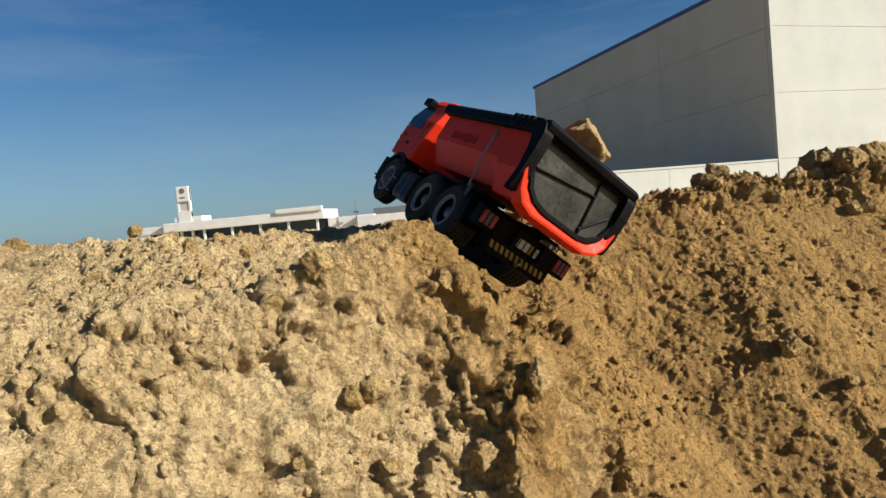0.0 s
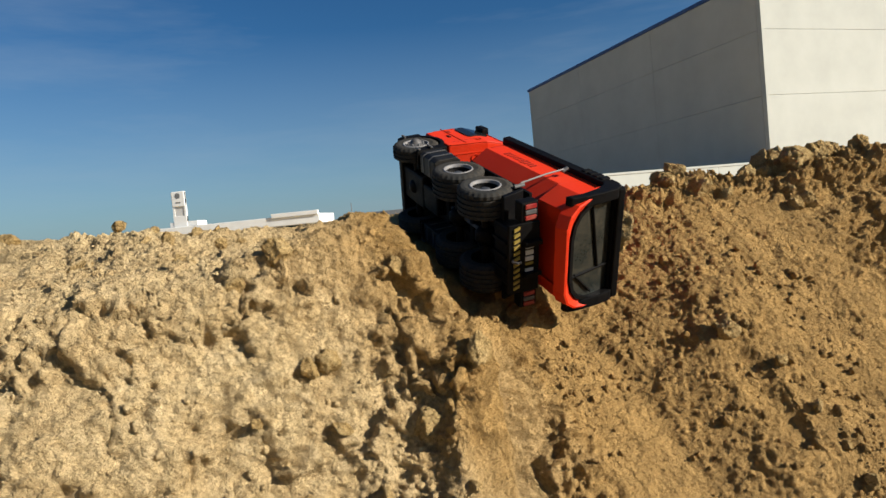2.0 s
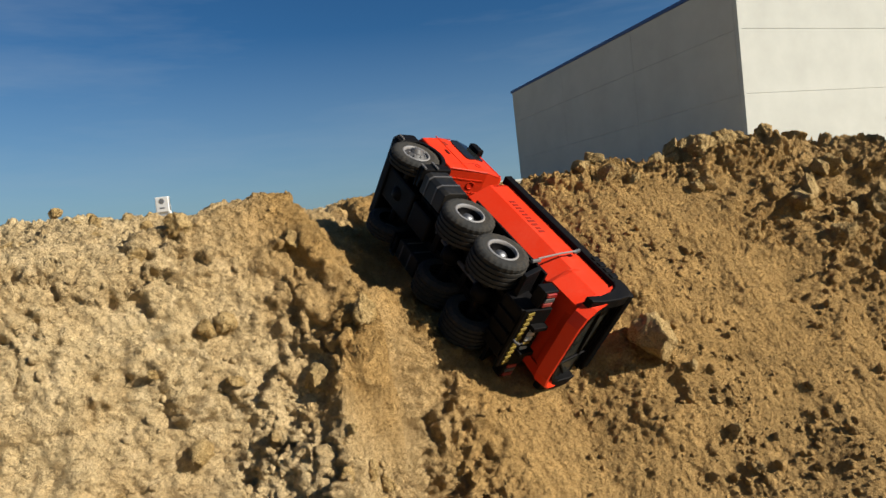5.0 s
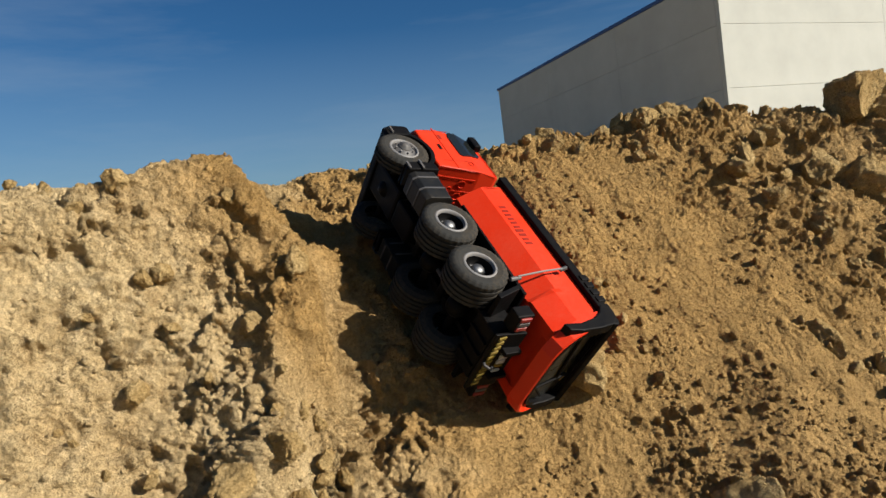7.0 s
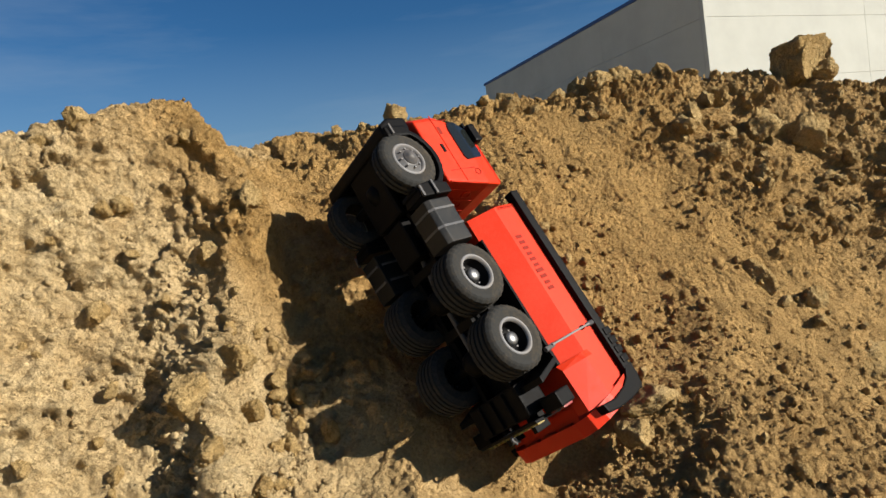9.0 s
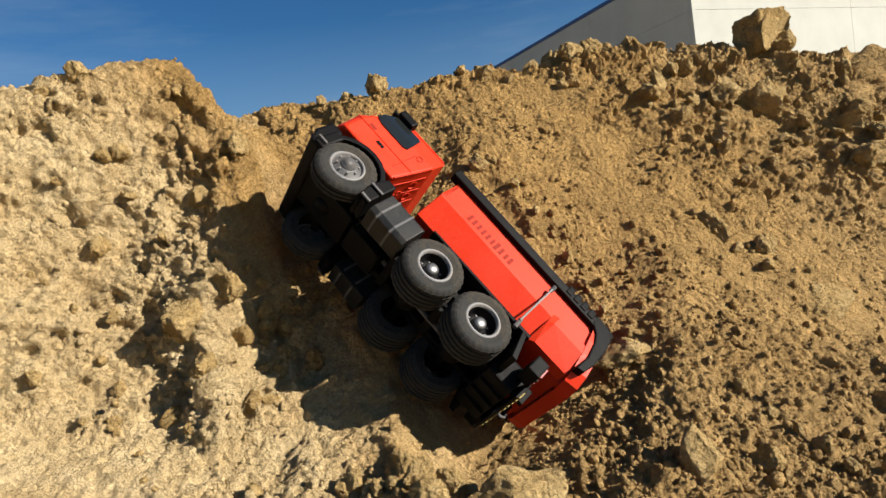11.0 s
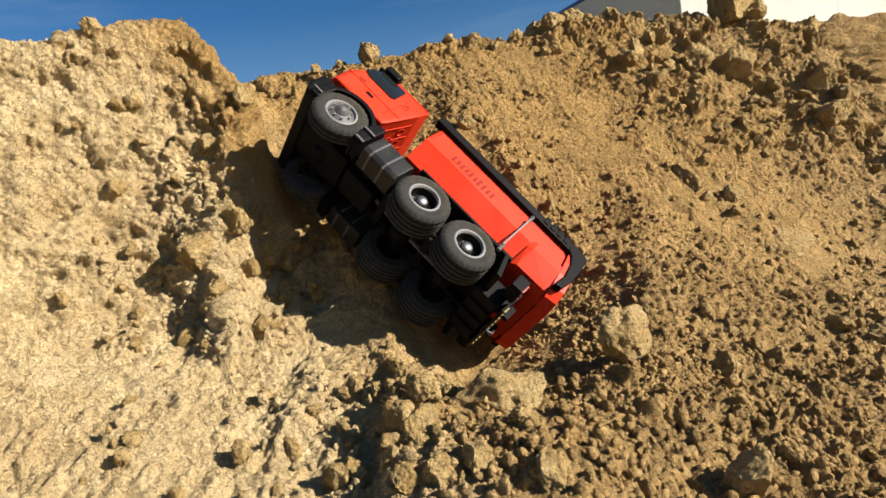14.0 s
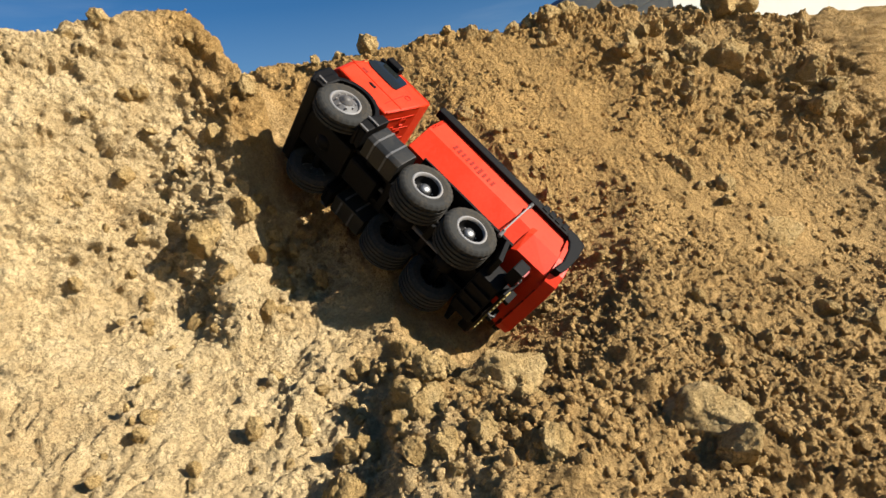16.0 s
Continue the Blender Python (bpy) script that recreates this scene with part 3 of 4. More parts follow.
def bed_section(x, top, crease, low, wt, wc, wl):
    return [(x, wt, top), (x, wc, crease), (x, wl, low), (x, -wl, low), (x, -wc, crease), (x, -wt, top)]


def dump_truck():
    tk = empty("dump_truck", "orange-red model dump truck toppling over on the earth bank", "toy truck")
    for s in (1, -1):
        wheel(tk, 0.251, s, 0.027, False)
        wheel(tk, 0.0860, s, 0.044, True)
        wheel(tk, 0.0, s, 0.044, True)
    # underside
    for s in (1, -1):
        part("frame_rail", prism([(-0.105, 0.004), (0.30, 0.004), (0.31, 0.014), (0.31, 0.030), (-0.105, 0.030)], "y", s * 0.020, s * 0.027, 0.001), BLACK, tk)
    for x in (-0.06, 0.045, 0.13, 0.175):
        box_part("cross_member", BLACK, tk, (x - 0.006, x + 0.006, -0.03, 0.03, 0.000, 0.018), 0.0015)
    part("chassis_plate", prism([(-0.048, 0.020), (0.19, 0.016), (0.30, 0.020), (0.30, 0.038), (-0.048, 0.040)], "y", -0.046, 0.046, 0.002), BLACK, tk)
    for x in (0.0, 0.086, 0.251):
        ax = part("axle", tube([(x, -0.055, 0), (x, 0.055, 0)], 0.0065, 12), BLACK, tk)
        d = lathe([(0.0, -0.014), (0.010, -0.013), (0.0165, -0.006), (0.0165, 0.006), (0.010, 0.013), (0.0, 0.014)], 16)
        bmesh.ops.translate(d, verts=d.verts, vec=(x, 0, 0))
        part("differential", d, BLACK, ax, "", True)
    part("drive_shaft", tube([(0.01, 0, 0.003), (0.09, 0, 0.003)], 0.0035, 10), GREY, tk)
    part("drive_shaft", tube([(0.09, 0, 0.003), (0.16, 0, 0.010)], 0.0035, 10), GREY, tk)
    box_part("gearbox", BLACK, tk, (0.145, 0.20, -0.022, 0.022, -0.012, 0.026), 0.004)
    box_part("engine_sump", BLACK, tk, (0.205, 0.30, -0.030, 0.030, -0.010, 0.030), 0.005)
    box_part("undertray", BLACK, tk, (-0.085, -0.045, -0.045, 0.045, -0.012, 0.028), 0.004)
    for y in (-0.022, 0.0, 0.022):
        box_part("tray_rib", BLACK, tk, (-0.083, -0.047, y - 0.002, y + 0.002, -0.016, -0.010), 0.0008)
    for s in (1, -1):
        for x in (0.020, 0.068):
            part("leaf_spring", prism([(x - 0.03, 0.010), (x, 0.001), (x + 0.03, 0.010), (x + 0.03, 0.013), (x, 0.006), (x - 0.03, 0.013)], "y", s * 0.027, s * 0.034), BLACK, tk)
        # side tanks behind the cab
        a, b = sorted((s * 0.046, s * 0.083))
        tank = part("fuel_tank", prism([(a + 0.002, -0.020), (b - 0.004, -0.020), (b, -0.013), (b, 0.020), (b - 0.006, 0.026), (a, 0.026)] if s > 0 else [(a, -0.013), (a + 0.004, -0.020), (b, -0.020), (b, 0.026), (a + 0.006, 0.026), (a, 0.020)], "x", 0.128, 0.188, 0.0015), TANKGREY, tk, "dark grey moulded fuel tank")
        for x in (0.150, 0.174):
            st = prism([(a - 0.0008, -0.0135), (a + 0.004, -0.021), (b - 0.004, -0.021), (b + 0.0008, -0.0135), (b + 0.0008, 0.0205), (b - 0.006, 0.0270), (a + 0.006, 0.0270), (a - 0.0008, 0.0205)], "x", x - 0.0015, x + 0.0015)
            part("strap", st, GREY, tank)
        # rear mud guards and front wheel arches
        turn = [radians(a) for a in range(-4, 205, 16)]
        arch = [(0.251 + 0.0436 * math.cos(a), 0.0436 * math.sin(a)) for a in turn]
        inner = [(0.251 + 0.0505 * math.cos(a), 0.0505 * math.sin(a)) for a in turn]
        part("wheel_arch", prism(arch + inner[::-1], "y", *sorted((s * 0.048, s * 0.0795)), 0.0012), BLACK, tk, "black front mudguard")
        part("fender_step", prism([(0.194, -0.022), (0.211, -0.016), (0.215, 0.010), (0.209, 0.034), (0.194, 0.034)], "y", *sorted((s * 0.050, s * 0.0825)), 0.0022), BLACK, tk)
        box_part("step_edge", GREY, tk, (0.1935, 0.2135, *sorted((s * 0.0835, s * 0.0862)), 0.004, 0.0075), 0.0006)
        box_part("step_edge", GREY, tk, (0.1930, 0.2080, *sorted((s * 0.0835, s * 0.0862)), -0.019, -0.0155), 0.0006)
        part("mud_flap", prism([(-0.048, 0.034), (-0.040, 0.036), (-0.052, -0.004), (-0.060, -0.004)], "y", *sorted((s * 0.038, s * 0.080)), 0.0012), BLACK, tk)
        part("guard_plate", prism([(-0.052, 0.041), (0.124, 0.041), (0.124, 0.044), (-0.052, 0.046)], "y", *sorted((s * 0.030, s * 0.074)), 0.0008), BLACK, tk)
        # rear lamps on their brackets
        lampb = part("lamp_bracket", box(-0.092, -0.074, *sorted((s * 0.052, s * 0.080)), 0.004, 0.030, 0.002), BLACK, tk)
        for k in range(3):
            box_part("lamp", GREY if k == 1 else LAMP_RED, lampb, (-0.0945, -0.0905, *sorted((s * (0.055 + 0.008 * k), s * (0.061 + 0.008 * k))), 0.009, 0.026), 0.0008)
    # rear plate: hazard stripes and two rows of print
    plate = part("rear_plate", prism([(-0.0935, -0.016), (-0.0900, -0.017), (-0.0915, 0.030), (-0.0965, 0.030)], "y", -0.052, 0.052, 0.0008), BLACK, tk, "black rear plate with yellow hazard stripes")
    for k in range(11):
        y = -0.046 + k * 0.0088
        part("stripe", prism([(y, -0.0095), (y + 0.0045, -0.0095), (y + 0.0075, -0.0005), (y + 0.0030, -0.0005)], "x", -0.0962, -0.0935), YELLOW, plate)
    for k, wd in enumerate((0.0065, 0.0065, 0.0065, 0.0035, 0.0065)):
        y = 0.021 - k * 0.0092
        box_part("print_bar", YELLOW if k == 3 else WHITE, plate, (-0.0975, -0.0945, y - wd, y, 0.0085, 0.0205), 0.0004)
    hook = part("tow_hook", tube([(-0.089, 0, -0.010), (-0.099, 0, -0.012), (-0.104, 0, -0.008), (-0.103, 0, -0.003)], 0.002), GREY, tk)
    part("hook_plate", box(-0.0925, -0.0895, -0.006, 0.006, -0.016, -0.005, 0.0008), GREY, hook)
    # front bumper and grille
    bum = part("bumper", prism([(0.290, -0.014), (0.308, -0.013), (0.317, 0.004), (0.317, 0.034), (0.296, 0.034), (0.290, 0.0)], "y", -0.077, 0.077, 0.004), BLACK, tk, "black front bumper")
    for s in (1, -1):
        box_part("headlight", SMOKED, bum, (0.306, 0.3185, *sorted((s * 0.050, s * 0.074)), 0.004, 0.020), 0.002)
        box_part("step", BLACK, tk, (0.286, 0.302, *sorted((s * 0.060, s * 0.0800)), -0.012, 0.026), 0.003)
        box_part("step_tread", GREY, tk, (0.288, 0.303, *sorted((s * 0.078, s * 0.0835)), -0.006, -0.003), 0.0006)
    # cab
    layers = ((0.044, 0.211, 0.317, 0.078), (0.085, 0.203, 0.321, 0.078), (0.116, 0.198, 0.309, 0.077), (0.152, 0.200, 0.294, 0.0665), (0.164, 0.208, 0.284, 0.060))

    def back(z):
        return float(np.interp(z, [q[0] for q in layers], [q[1] for q in layers]))

    cab = part("cab", loft([[(xb, -w, z), (xf - 0.010, -w, z), (xf, -w + 0.012, z), (xf, w - 0.012, z), (xf - 0.010, w, z), (xb, w, z)] for z, xb, xf, w in layers]), RED, tk, "glossy orange-red cab shell")
    bv = cab.modifiers.new("edge", "BEVEL")
    bv.width, bv.segments, bv.limit_method = 0.003, 3, "ANGLE"
    for s in (1, -1):
        bm = bmesh.new()
        rows = []
        for z, xa, xb in ((0.099, 0.244, 0.290), (0.103, 0.239, 0.301), (0.116, 0.240, 0.3015), (0.140, 0.245, 0.2925), (0.1435, 0.250, 0.287)):
            y = 0.0776 - max(0.0, z - 0.1155) / 0.036 * 0.0105
            rows.append([bm.verts.new((x, s * (y + d), z)) for d in (0.0016, -0.003) for x in (xa, xb)])
        for a, b in zip(rows, rows[1:]):
            for p, q in ((0, 1), (1, 3), (3, 2), (2, 0)):
                bm.faces.new((a[p], a[q], b[q], b[p]))
        for r in (rows[0], rows[-1]):
            bm.faces.new((r[0], r[1], r[3], r[2]))
        part("side_window", bm, SMOKED, cab, "dark smoked side window")
        mir = part("mirror", box(0.268, 0.297, *sorted((s * 0.064, s * 0.0790)), 0.143, 0.157, 0.003), BLACK, cab, "black door mirror")
        part("mirror_arm", tube([(0.288, s * 0.060, 0.146), (0.288, s * 0.075, 0.149)], 0.0018), BLACK, mir)
        for x in (0.226, 0.307):
            part("door_seam", tube([(x, s * 0.0777, 0.060), (x, s * 0.0774, 0.106)], 0.0007, 6), DARKRED, cab)
        box_part("door_handle", BLACK, cab, (0.255, 0.268, *sorted((s * 0.0765, s * 0.0792)), 0.067, 0.072), 0.0008)
        box_part("vent_slot", BLACK, cab, (0.297, 0.3045, *sorted((s * 0.0755, s * 0.0782)), 0.106, 0.112), 0.0008)
        box_part("door_recess", DARKRED, cab, (0.284, 0.296, *sorted((s * 0.0768, s * 0.0788)), 0.078, 0.086), 0.0008)
        part("trim_line", tube([(0.207, s * 0.0780, 0.078), (0.314, s * 0.0782, 0.078)], 0.0010, 6), RED, cab)
        part("roof_gutter", tube([(0.203, s * 0.0668, 0.1525), (0.291, s * 0.0668, 0.1525)], 0.0012, 6), RED, cab)
        part("rear_edge", tube([(back(0.048) + 0.0005, s * 0.0776, 0.048), (back(0.085) + 0.0005, s * 0.0776, 0.085), (back(0.114) + 0.0005, s * 0.0768, 0.114), (0.2005, s * 0.0666, 0.150)], 0.0013, 6), RED, cab)
        for yy in (0.026, 0.050):
            rg = lathe([(0.0075, 0.0), (0.0075, 0.0010), (0.0062, 0.0012), (0.0058, 0.0)], 18)
            for v in rg.verts:
                v.co = Vector((back(0.092 + v.co.z) - v.co.y, s * yy + v.co.x, 0.092 + v.co.z))
            part("rear_boss", rg, RED, cab)
        em = lathe([(0.0052, 0.0), (0.0052, 0.0008), (0.0044, 0.0010), (0.0040, 0.0)], 20)
        for v in em.verts:
            v.co = Vector((0.219 + v.co.x, s * (0.0772 + v.co.y), 0.108 + v.co.z))
        part("emblem_ring", em, DARKRED, cab)
        for zz in (0.060, 0.074):
            rg = lathe([(0.0050, 0.0), (0.0050, 0.0008), (0.0040, 0.0010), (0.0036, 0.0)], 16)
            for v in rg.verts:
                v.co = Vector((back(zz + v.co.z) - v.co.y, s * 0.038 + v.co.x, zz + v.co.z))
            part("rear_boss", rg, RED, cab)
    for y in (-0.06, -0.036, -0.012, 0.012, 0.036, 0.06):
        part("rear_rib", prism([(back(z) + d, z) for z, d in ((0.047, 0.002), (0.047, -0.0007), (0.085, -0.0007), (0.112, -0.0007), (0.112, 0.002), (0.085, 0.002))], "y", y - 0.0012, y + 0.0012, 0.0003), RED, cab)
    part("windscreen", loft([[(x, y, z) for x, z in ((a, 0.118), (a + 0.004, 0.118), (c + 0.004, 0.150), (c, 0.150))] for a, c, y in ((0.3055, 0.2925, 0.060), (0.3055, 0.2925, -0.060))]), SMOKED, cab)
    box_part("grille", BLACK, cab, (0.317, 0.3235, -0.050, 0.050, 0.042, 0.080), 0.002)
    box_part("sun_visor", BLACK, cab, (0.294, 0.312, -0.062, 0.062, 0.156, 0.161), 0.0015)
    # tipper body
    x0, x1, w = 0.166, -0.112, 0.003
    out = [bed_section(x0 - 0.006, 0.138, 0.092, 0.058, 0.078, 0.078, 0.056), bed_section(x1, 0.138, 0.092, 0.058, 0.078, 0.078, 0.056)]
    inn = [bed_section(x1 - 0.001, 0.1385, 0.095, 0.064, 0.074, 0.074, 0.056), bed_section(x0 - 0.012, 0.1385, 0.095, 0.066, 0.074, 0.074, 0.050)]
    bm = loft(out + inn, False)
    bm.verts.ensure_lookup_table()
    bm.faces.new([bm.verts[i] for i in range(6)])
    bm.faces.new([bm.verts[18 + i] for i in range(6)])
    bed = part("tipper_body", bm, RED, tk, "orange-red hexagonal tipper body")
    front = prism([(-0.078, 0.096), (-0.054, 0.060), (0.054, 0.060), (0.078, 0.096), (0.078, 0.142), (0.060, 0.156), (-0.060, 0.156), (-0.078, 0.142)], "x", x0 - 0.012, x0 - 0.004, 0.002)
    part("front_wall", front, RED, bed)
    for s in (1, -1):
        rail = part("top_rail", prism([(s * 0.072, 0.133), (s * 0.086, 0.133), (s * 0.087, 0.146), (s * 0.083, 0.150), (s * 0.073, 0.150)], "x", x0 + 0.010, x1 + 0.002, 0.0015), BLACK, bed, "black padded top rail")
        for k in range(4):
            box_part("clamp", BLACK, rail, (-0.050 - 0.013 * k, -0.040 - 0.013 * k, *sorted((s * 0.072, s * 0.0882)), 0.137, 0.1512), 0.0018)
        # flared rear quarter
        part("rear_quarter", loft([[(x, s * a, b) for a, b in ((0.070, 0.096), (wc, 0.098), (wc, 0.084), (wl, 0.052), (0.050, 0.052))] for x, wc, wl in ((-0.052, 0.0785, 0.060), (-0.060, 0.0815, 0.066), (-0.1135, 0.0825, 0.068))]), RED, bed)
        part("rear_post", prism([(-0.092, 0.151), (-0.108, 0.1505), (-0.119, 0.146), (-0.126, 0.134), (-0.1285, 0.112), (-0.1285, 0.080), (-0.125, 0.060), (-0.114, 0.057), (-0.1165, 0.084), (-0.111, 0.111), (-0.104, 0.126), (-0.092, 0.136)], "y", *sorted((s * 0.071, s * 0.0868)), 0.0018), BLACK, bed, "black curved rear corner post")
        st = part("support_strut", tube([(-0.027, s * 0.0890, 0.120), (-0.0275, s * 0.0870, 0.084), (-0.0285, s * 0.082, 0.042)], 0.0014, 8), SILVER, bed, "thin pale grey strut")
        part("strut_end", tube([(-0.0285, s * 0.079, 0.047), (-0.030, s * 0.079, 0.030)], 0.0030, 8), GREY, st)
        part("strut_end", tube([(-0.027, s * 0.0860, 0.114), (-0.027, s * 0.0900, 0.123)], 0.0030, 8), GREY, st)
        rnd = random.Random(5)
        for k in range(10):
            x, d = 0.116 - k * 0.0086, 0.0012 * rnd.random()
            box_part("print_bar", DARKRED, bed, (x - 0.0056, x - d, *sorted((s * 0.0776, s * 0.0786)), 0.0975 + 2 * d, 0.1125 - 2 * d), 0.0003)
    # tailgate in its sloping red frame
    def on_gate(y, u, off=0.0):
        return Vector((-0.114 - 0.020 * (1 - u) - off, y, 0.044 + 0.096 * u + off * 0.25))

    def half(pts):
        return pts + [(-y, u) for y, u in pts[::-1]]

    frame_o = half([(0.083, 1.0), (0.084, 0.72), (0.083, 0.46), (0.077, 0.22), (0.066, 0.07), (0.048, 0.0)])
    frame_i = half([(0.078, 0.985), (0.078, 0.72), (0.074, 0.48), (0.064, 0.28), (0.050, 0.17), (0.030, 0.12)])
    seal_i = half([(0.073, 0.94), (0.073, 0.71), (0.069, 0.50), (0.060, 0.32), (0.047, 0.22), (0.028, 0.175)])
    def inset(y, u, off=0.0):
        return Vector((-0.113 - 0.017 * (1 - u) - off, y, 0.044 + 0.096 * u))

    loops = [[on_gate(y, u, -0.016) for y, u in frame_o], [on_gate(y, u, 0.003) for y, u in frame_o], [on_gate(y * 0.975, 0.03 + u * 0.965, 0.004) for y, u in frame_o],
             [inset(y, u, 0.001) for y, u in frame_i], [inset(y, u, -0.008) for y, u in frame_i]]
    part("tail_frame", loft(loops + [loops[0]], False), RED, bed, "bright red flared tail frame")
    part("tail_floor", loft([[(x, y, z) for y, z in ((0.060, a), (-0.060, a), (-0.050, c), (0.050, c))] for x, a, c in ((-0.10, 0.066, 0.054), (-0.122, 0.062, 0.049))]), RED, bed)
    for y in (-0.030, 0.0, 0.030):
        box_part("slot", DARKRED, bed, (-0.1245, -0.116, y - 0.010, y + 0.010, 0.0430, 0.0500), 0.0008)

    def flat(outline, a, c, hole=None):
        bm = bmesh.new()
        A, B = [bm.verts.new(inset(y, u, a)) for y, u in outline], [bm.verts.new(inset(y, u, c)) for y, u in outline]
        k = len(outline)
        if hole:
            C, D = [bm.verts.new(inset(y, u, a)) for y, u in hole], [bm.verts.new(inset(y, u, c)) for y, u in hole]
        else:
            bm.faces.new(A)
            bm.faces.new(B[::-1])
        for i in range(k):
            j = (i + 1) % k
            bm.faces.new((A[i], B[i], B[j], A[j]))
            if hole:
                bm.faces.new((A[i], A[j], C[j], C[i]))
                bm.faces.new((B[i], D[i], D[j], B[j]))
                bm.faces.new((C[i], C[j], D[j], D[i]))
        return bm

    gate = part("tailgate", flat(frame_i, -0.006, -0.001), GATE, bed, "dusty black tailgate panel")
    part("gate_seal", flat(frame_i, -0.0005, 0.0055, seal_i), BLACK, gate)
    for a, c in (((-0.030, 0.19), (-0.030, 0.93)), ((0.066, 0.55), (-0.028, 0.72)), ((-0.028, 0.25), (-0.064, 0.60))):
        part("gate_rib", tube([inset(*a, 0.001), inset(*c, 0.001)], 0.0020, 6), BLACK, gate)
    part("top_bar", prism([(-0.100, 0.138), (-0.124, 0.138), (-0.126, 0.147), (-0.120, 0.152), (-0.100, 0.150)], "y", -0.084, 0.084, 0.002), BLACK, bed, "black bar over the tailgate")
    return tk


truck = dump_truck()


# ---- stones and clods ----
def lump(name, r, seed, material, detail=3, squash=(1, 0.8, 0.7), blocky=0.6, cubic=False, rugged=1.0):
    """An angular earth lump or stone, faceted and pitted."""
    bm = bmesh.new()
    bmesh.ops.create_icosphere(bm, subdivisions=detail, radius=1)
    rnd = random.Random(seed)
    planes = [(Vector((rnd.gauss(0, 1), rnd.gauss(0, 1), rnd.gauss(0, 1))).normalized(), rnd.uniform(0.58, 0.88)) for _ in range(12)]
    if cubic:
        planes = [(Vector(a) + Vector((rnd.gauss(0, 0.10), rnd.gauss(0, 0.10), rnd.gauss(0, 0.06))), rnd.uniform(0.60, 0.68)) for a in ((1, 0, 0), (-1, 0, 0), (0, 1, 0), (0, -1, 0), (0, 0, 1), (0, 0, -1))] + planes[:2]
    P = np.array([v.co for v in bm.verts])
    d = 0.14 * fbm(P * 1.3 + seed * 3.7, 2, seed) + 0.06 * fbm(P * 3.2 + seed, 5, seed + 3, 0.6)
    if detail > 3:
        d = d + rugged * (0.10 * rubble(P * 2.6 + seed, seed + 5, 0.45, 0.3) + 0.05 * rubble(P * 6.0 + seed, seed + 9, 0.4, 0.3) - 0.05)
    for v, q in zip(bm.verts, d):
        c = v.co.copy()
        for nrm, h in planes:
            k = c.dot(nrm)
            if k > h:
                c -= nrm * (k - h) * blocky * 1.6
        c *= 1 + q
        v.co = Vector((c.x * squash[0], c.y * squash[1], c.z * squash[2])) * r
    me = bpy.data.meshes.new(name)
    bm.to_mesh(me)
    bm.free()
    me.materials.append(material)
    if detail > 2:
        me.polygons.foreach_set("use_smooth", [True] * len(me.polygons))
    return me


def clod(x, y, r, seed, sunk=0.35, squash=(1, 0.85, 0.8), material=None, label="", name="earth_clod", lift=0.0, turn=None, cubic=False, rugged=1.0):
    p, n = surface(np.array([x]), np.array([y]))
    at = Vector(p[0]) + Vector(n[0]) * r * (0.6 - sunk) + Vector((0, 0, lift))
    ob = new(name, lump(name, r, seed, material or CLOD, 5 if r > 0.016 else 4, squash, cubic=cubic, rugged=rugged))
    rnd = random.Random(seed)
    ob.matrix_basis = pose(*at, *(turn or (rnd.uniform(0, 360), rnd.uniform(0, 360), rnd.uniform(0, 360))))
    return tagged(ob, label or "dry sandy earth clod half sunk in the bank", "clod", "clods on the bank")


clod(1.062, 1.330, 0.0800, 1, sunk=0.3, lift=0.022, squash=(1.0, 0.85, 0.9), label='tall blocky earth lump standing on the crest', turn=(4, -3, 38), cubic=True)
clod(1.097, 1.330, 0.0470, 2)
clod(0.627, 1.260, 0.0380, 3, sunk=0.45)
clod(0.554, 1.281, 0.0324, 4, sunk=0.5)
clod(0.743, 1.330, 0.0244, 5, sunk=0.6)
clod(0.680, 1.312, 0.0281, 6, sunk=0.5)
clod(0.479, 1.219, 0.0256, 7)
clod(0.804, 1.330, 0.0262, 36)
clod(0.128, 1.121, 0.0331, 8, sunk=0.1, squash=(0.8, 0.7, 1.1), turn=(0, 0, 0), label='small pale stone perched on the crest')
clod(-0.144, 0.706, 0.0219, 9, label='blocky earth lump at the edge of the spur')
clod(0.051, 1.128, 0.0209, 37)
clod(-0.008, 1.144, 0.0185, 38)
clod(0.321, 0.322, 0.0580, 11, sunk=0.35, squash=(1.1, 0.75, 0.5), material=STONE, rugged=0.3, turn=(18, 8, 10), label='broad pale flat stone in the loose rubble')
clod(0.235, 0.233, 0.0259, 12)
clod(0.294, 0.172, 0.0210, 13)
clod(0.258, 0.158, 0.0193, 14)
clod(0.226, 0.159, 0.0173, 15)
clod(0.207, 0.200, 0.0147, 16)
clod(0.164, 0.160, 0.0171, 17)
clod(0.277, 0.235, 0.0136, 18)
clod(0.051, 0.229, 0.0145, 19)
clod(0.096, 0.250, 0.0146, 20)
clod(0.151, 0.353, 0.0143, 21)
clod(0.258, 0.359, 0.0211, 22)
clod(0.223, 0.347, 0.0245, 39)
clod(-0.023, 0.421, 0.0241, 23)
clod(-0.045, 0.458, 0.0335, 24, sunk=0.4, label='pale crumbly lump on the steep face')
clod(-0.015, 0.481, 0.0255, 25)
clod(0.873, 0.771, 0.0560, 26, sunk=0.68, squash=(1.3, 0.9, 0.5), turn=(35, 0, 20), label='grey crusted lump on the open slope')
clod(1.161, 1.153, 0.0402, 27)
clod(1.192, 1.123, 0.0359, 28)
clod(0.986, 1.184, 0.0707, 29, sunk=0.6)
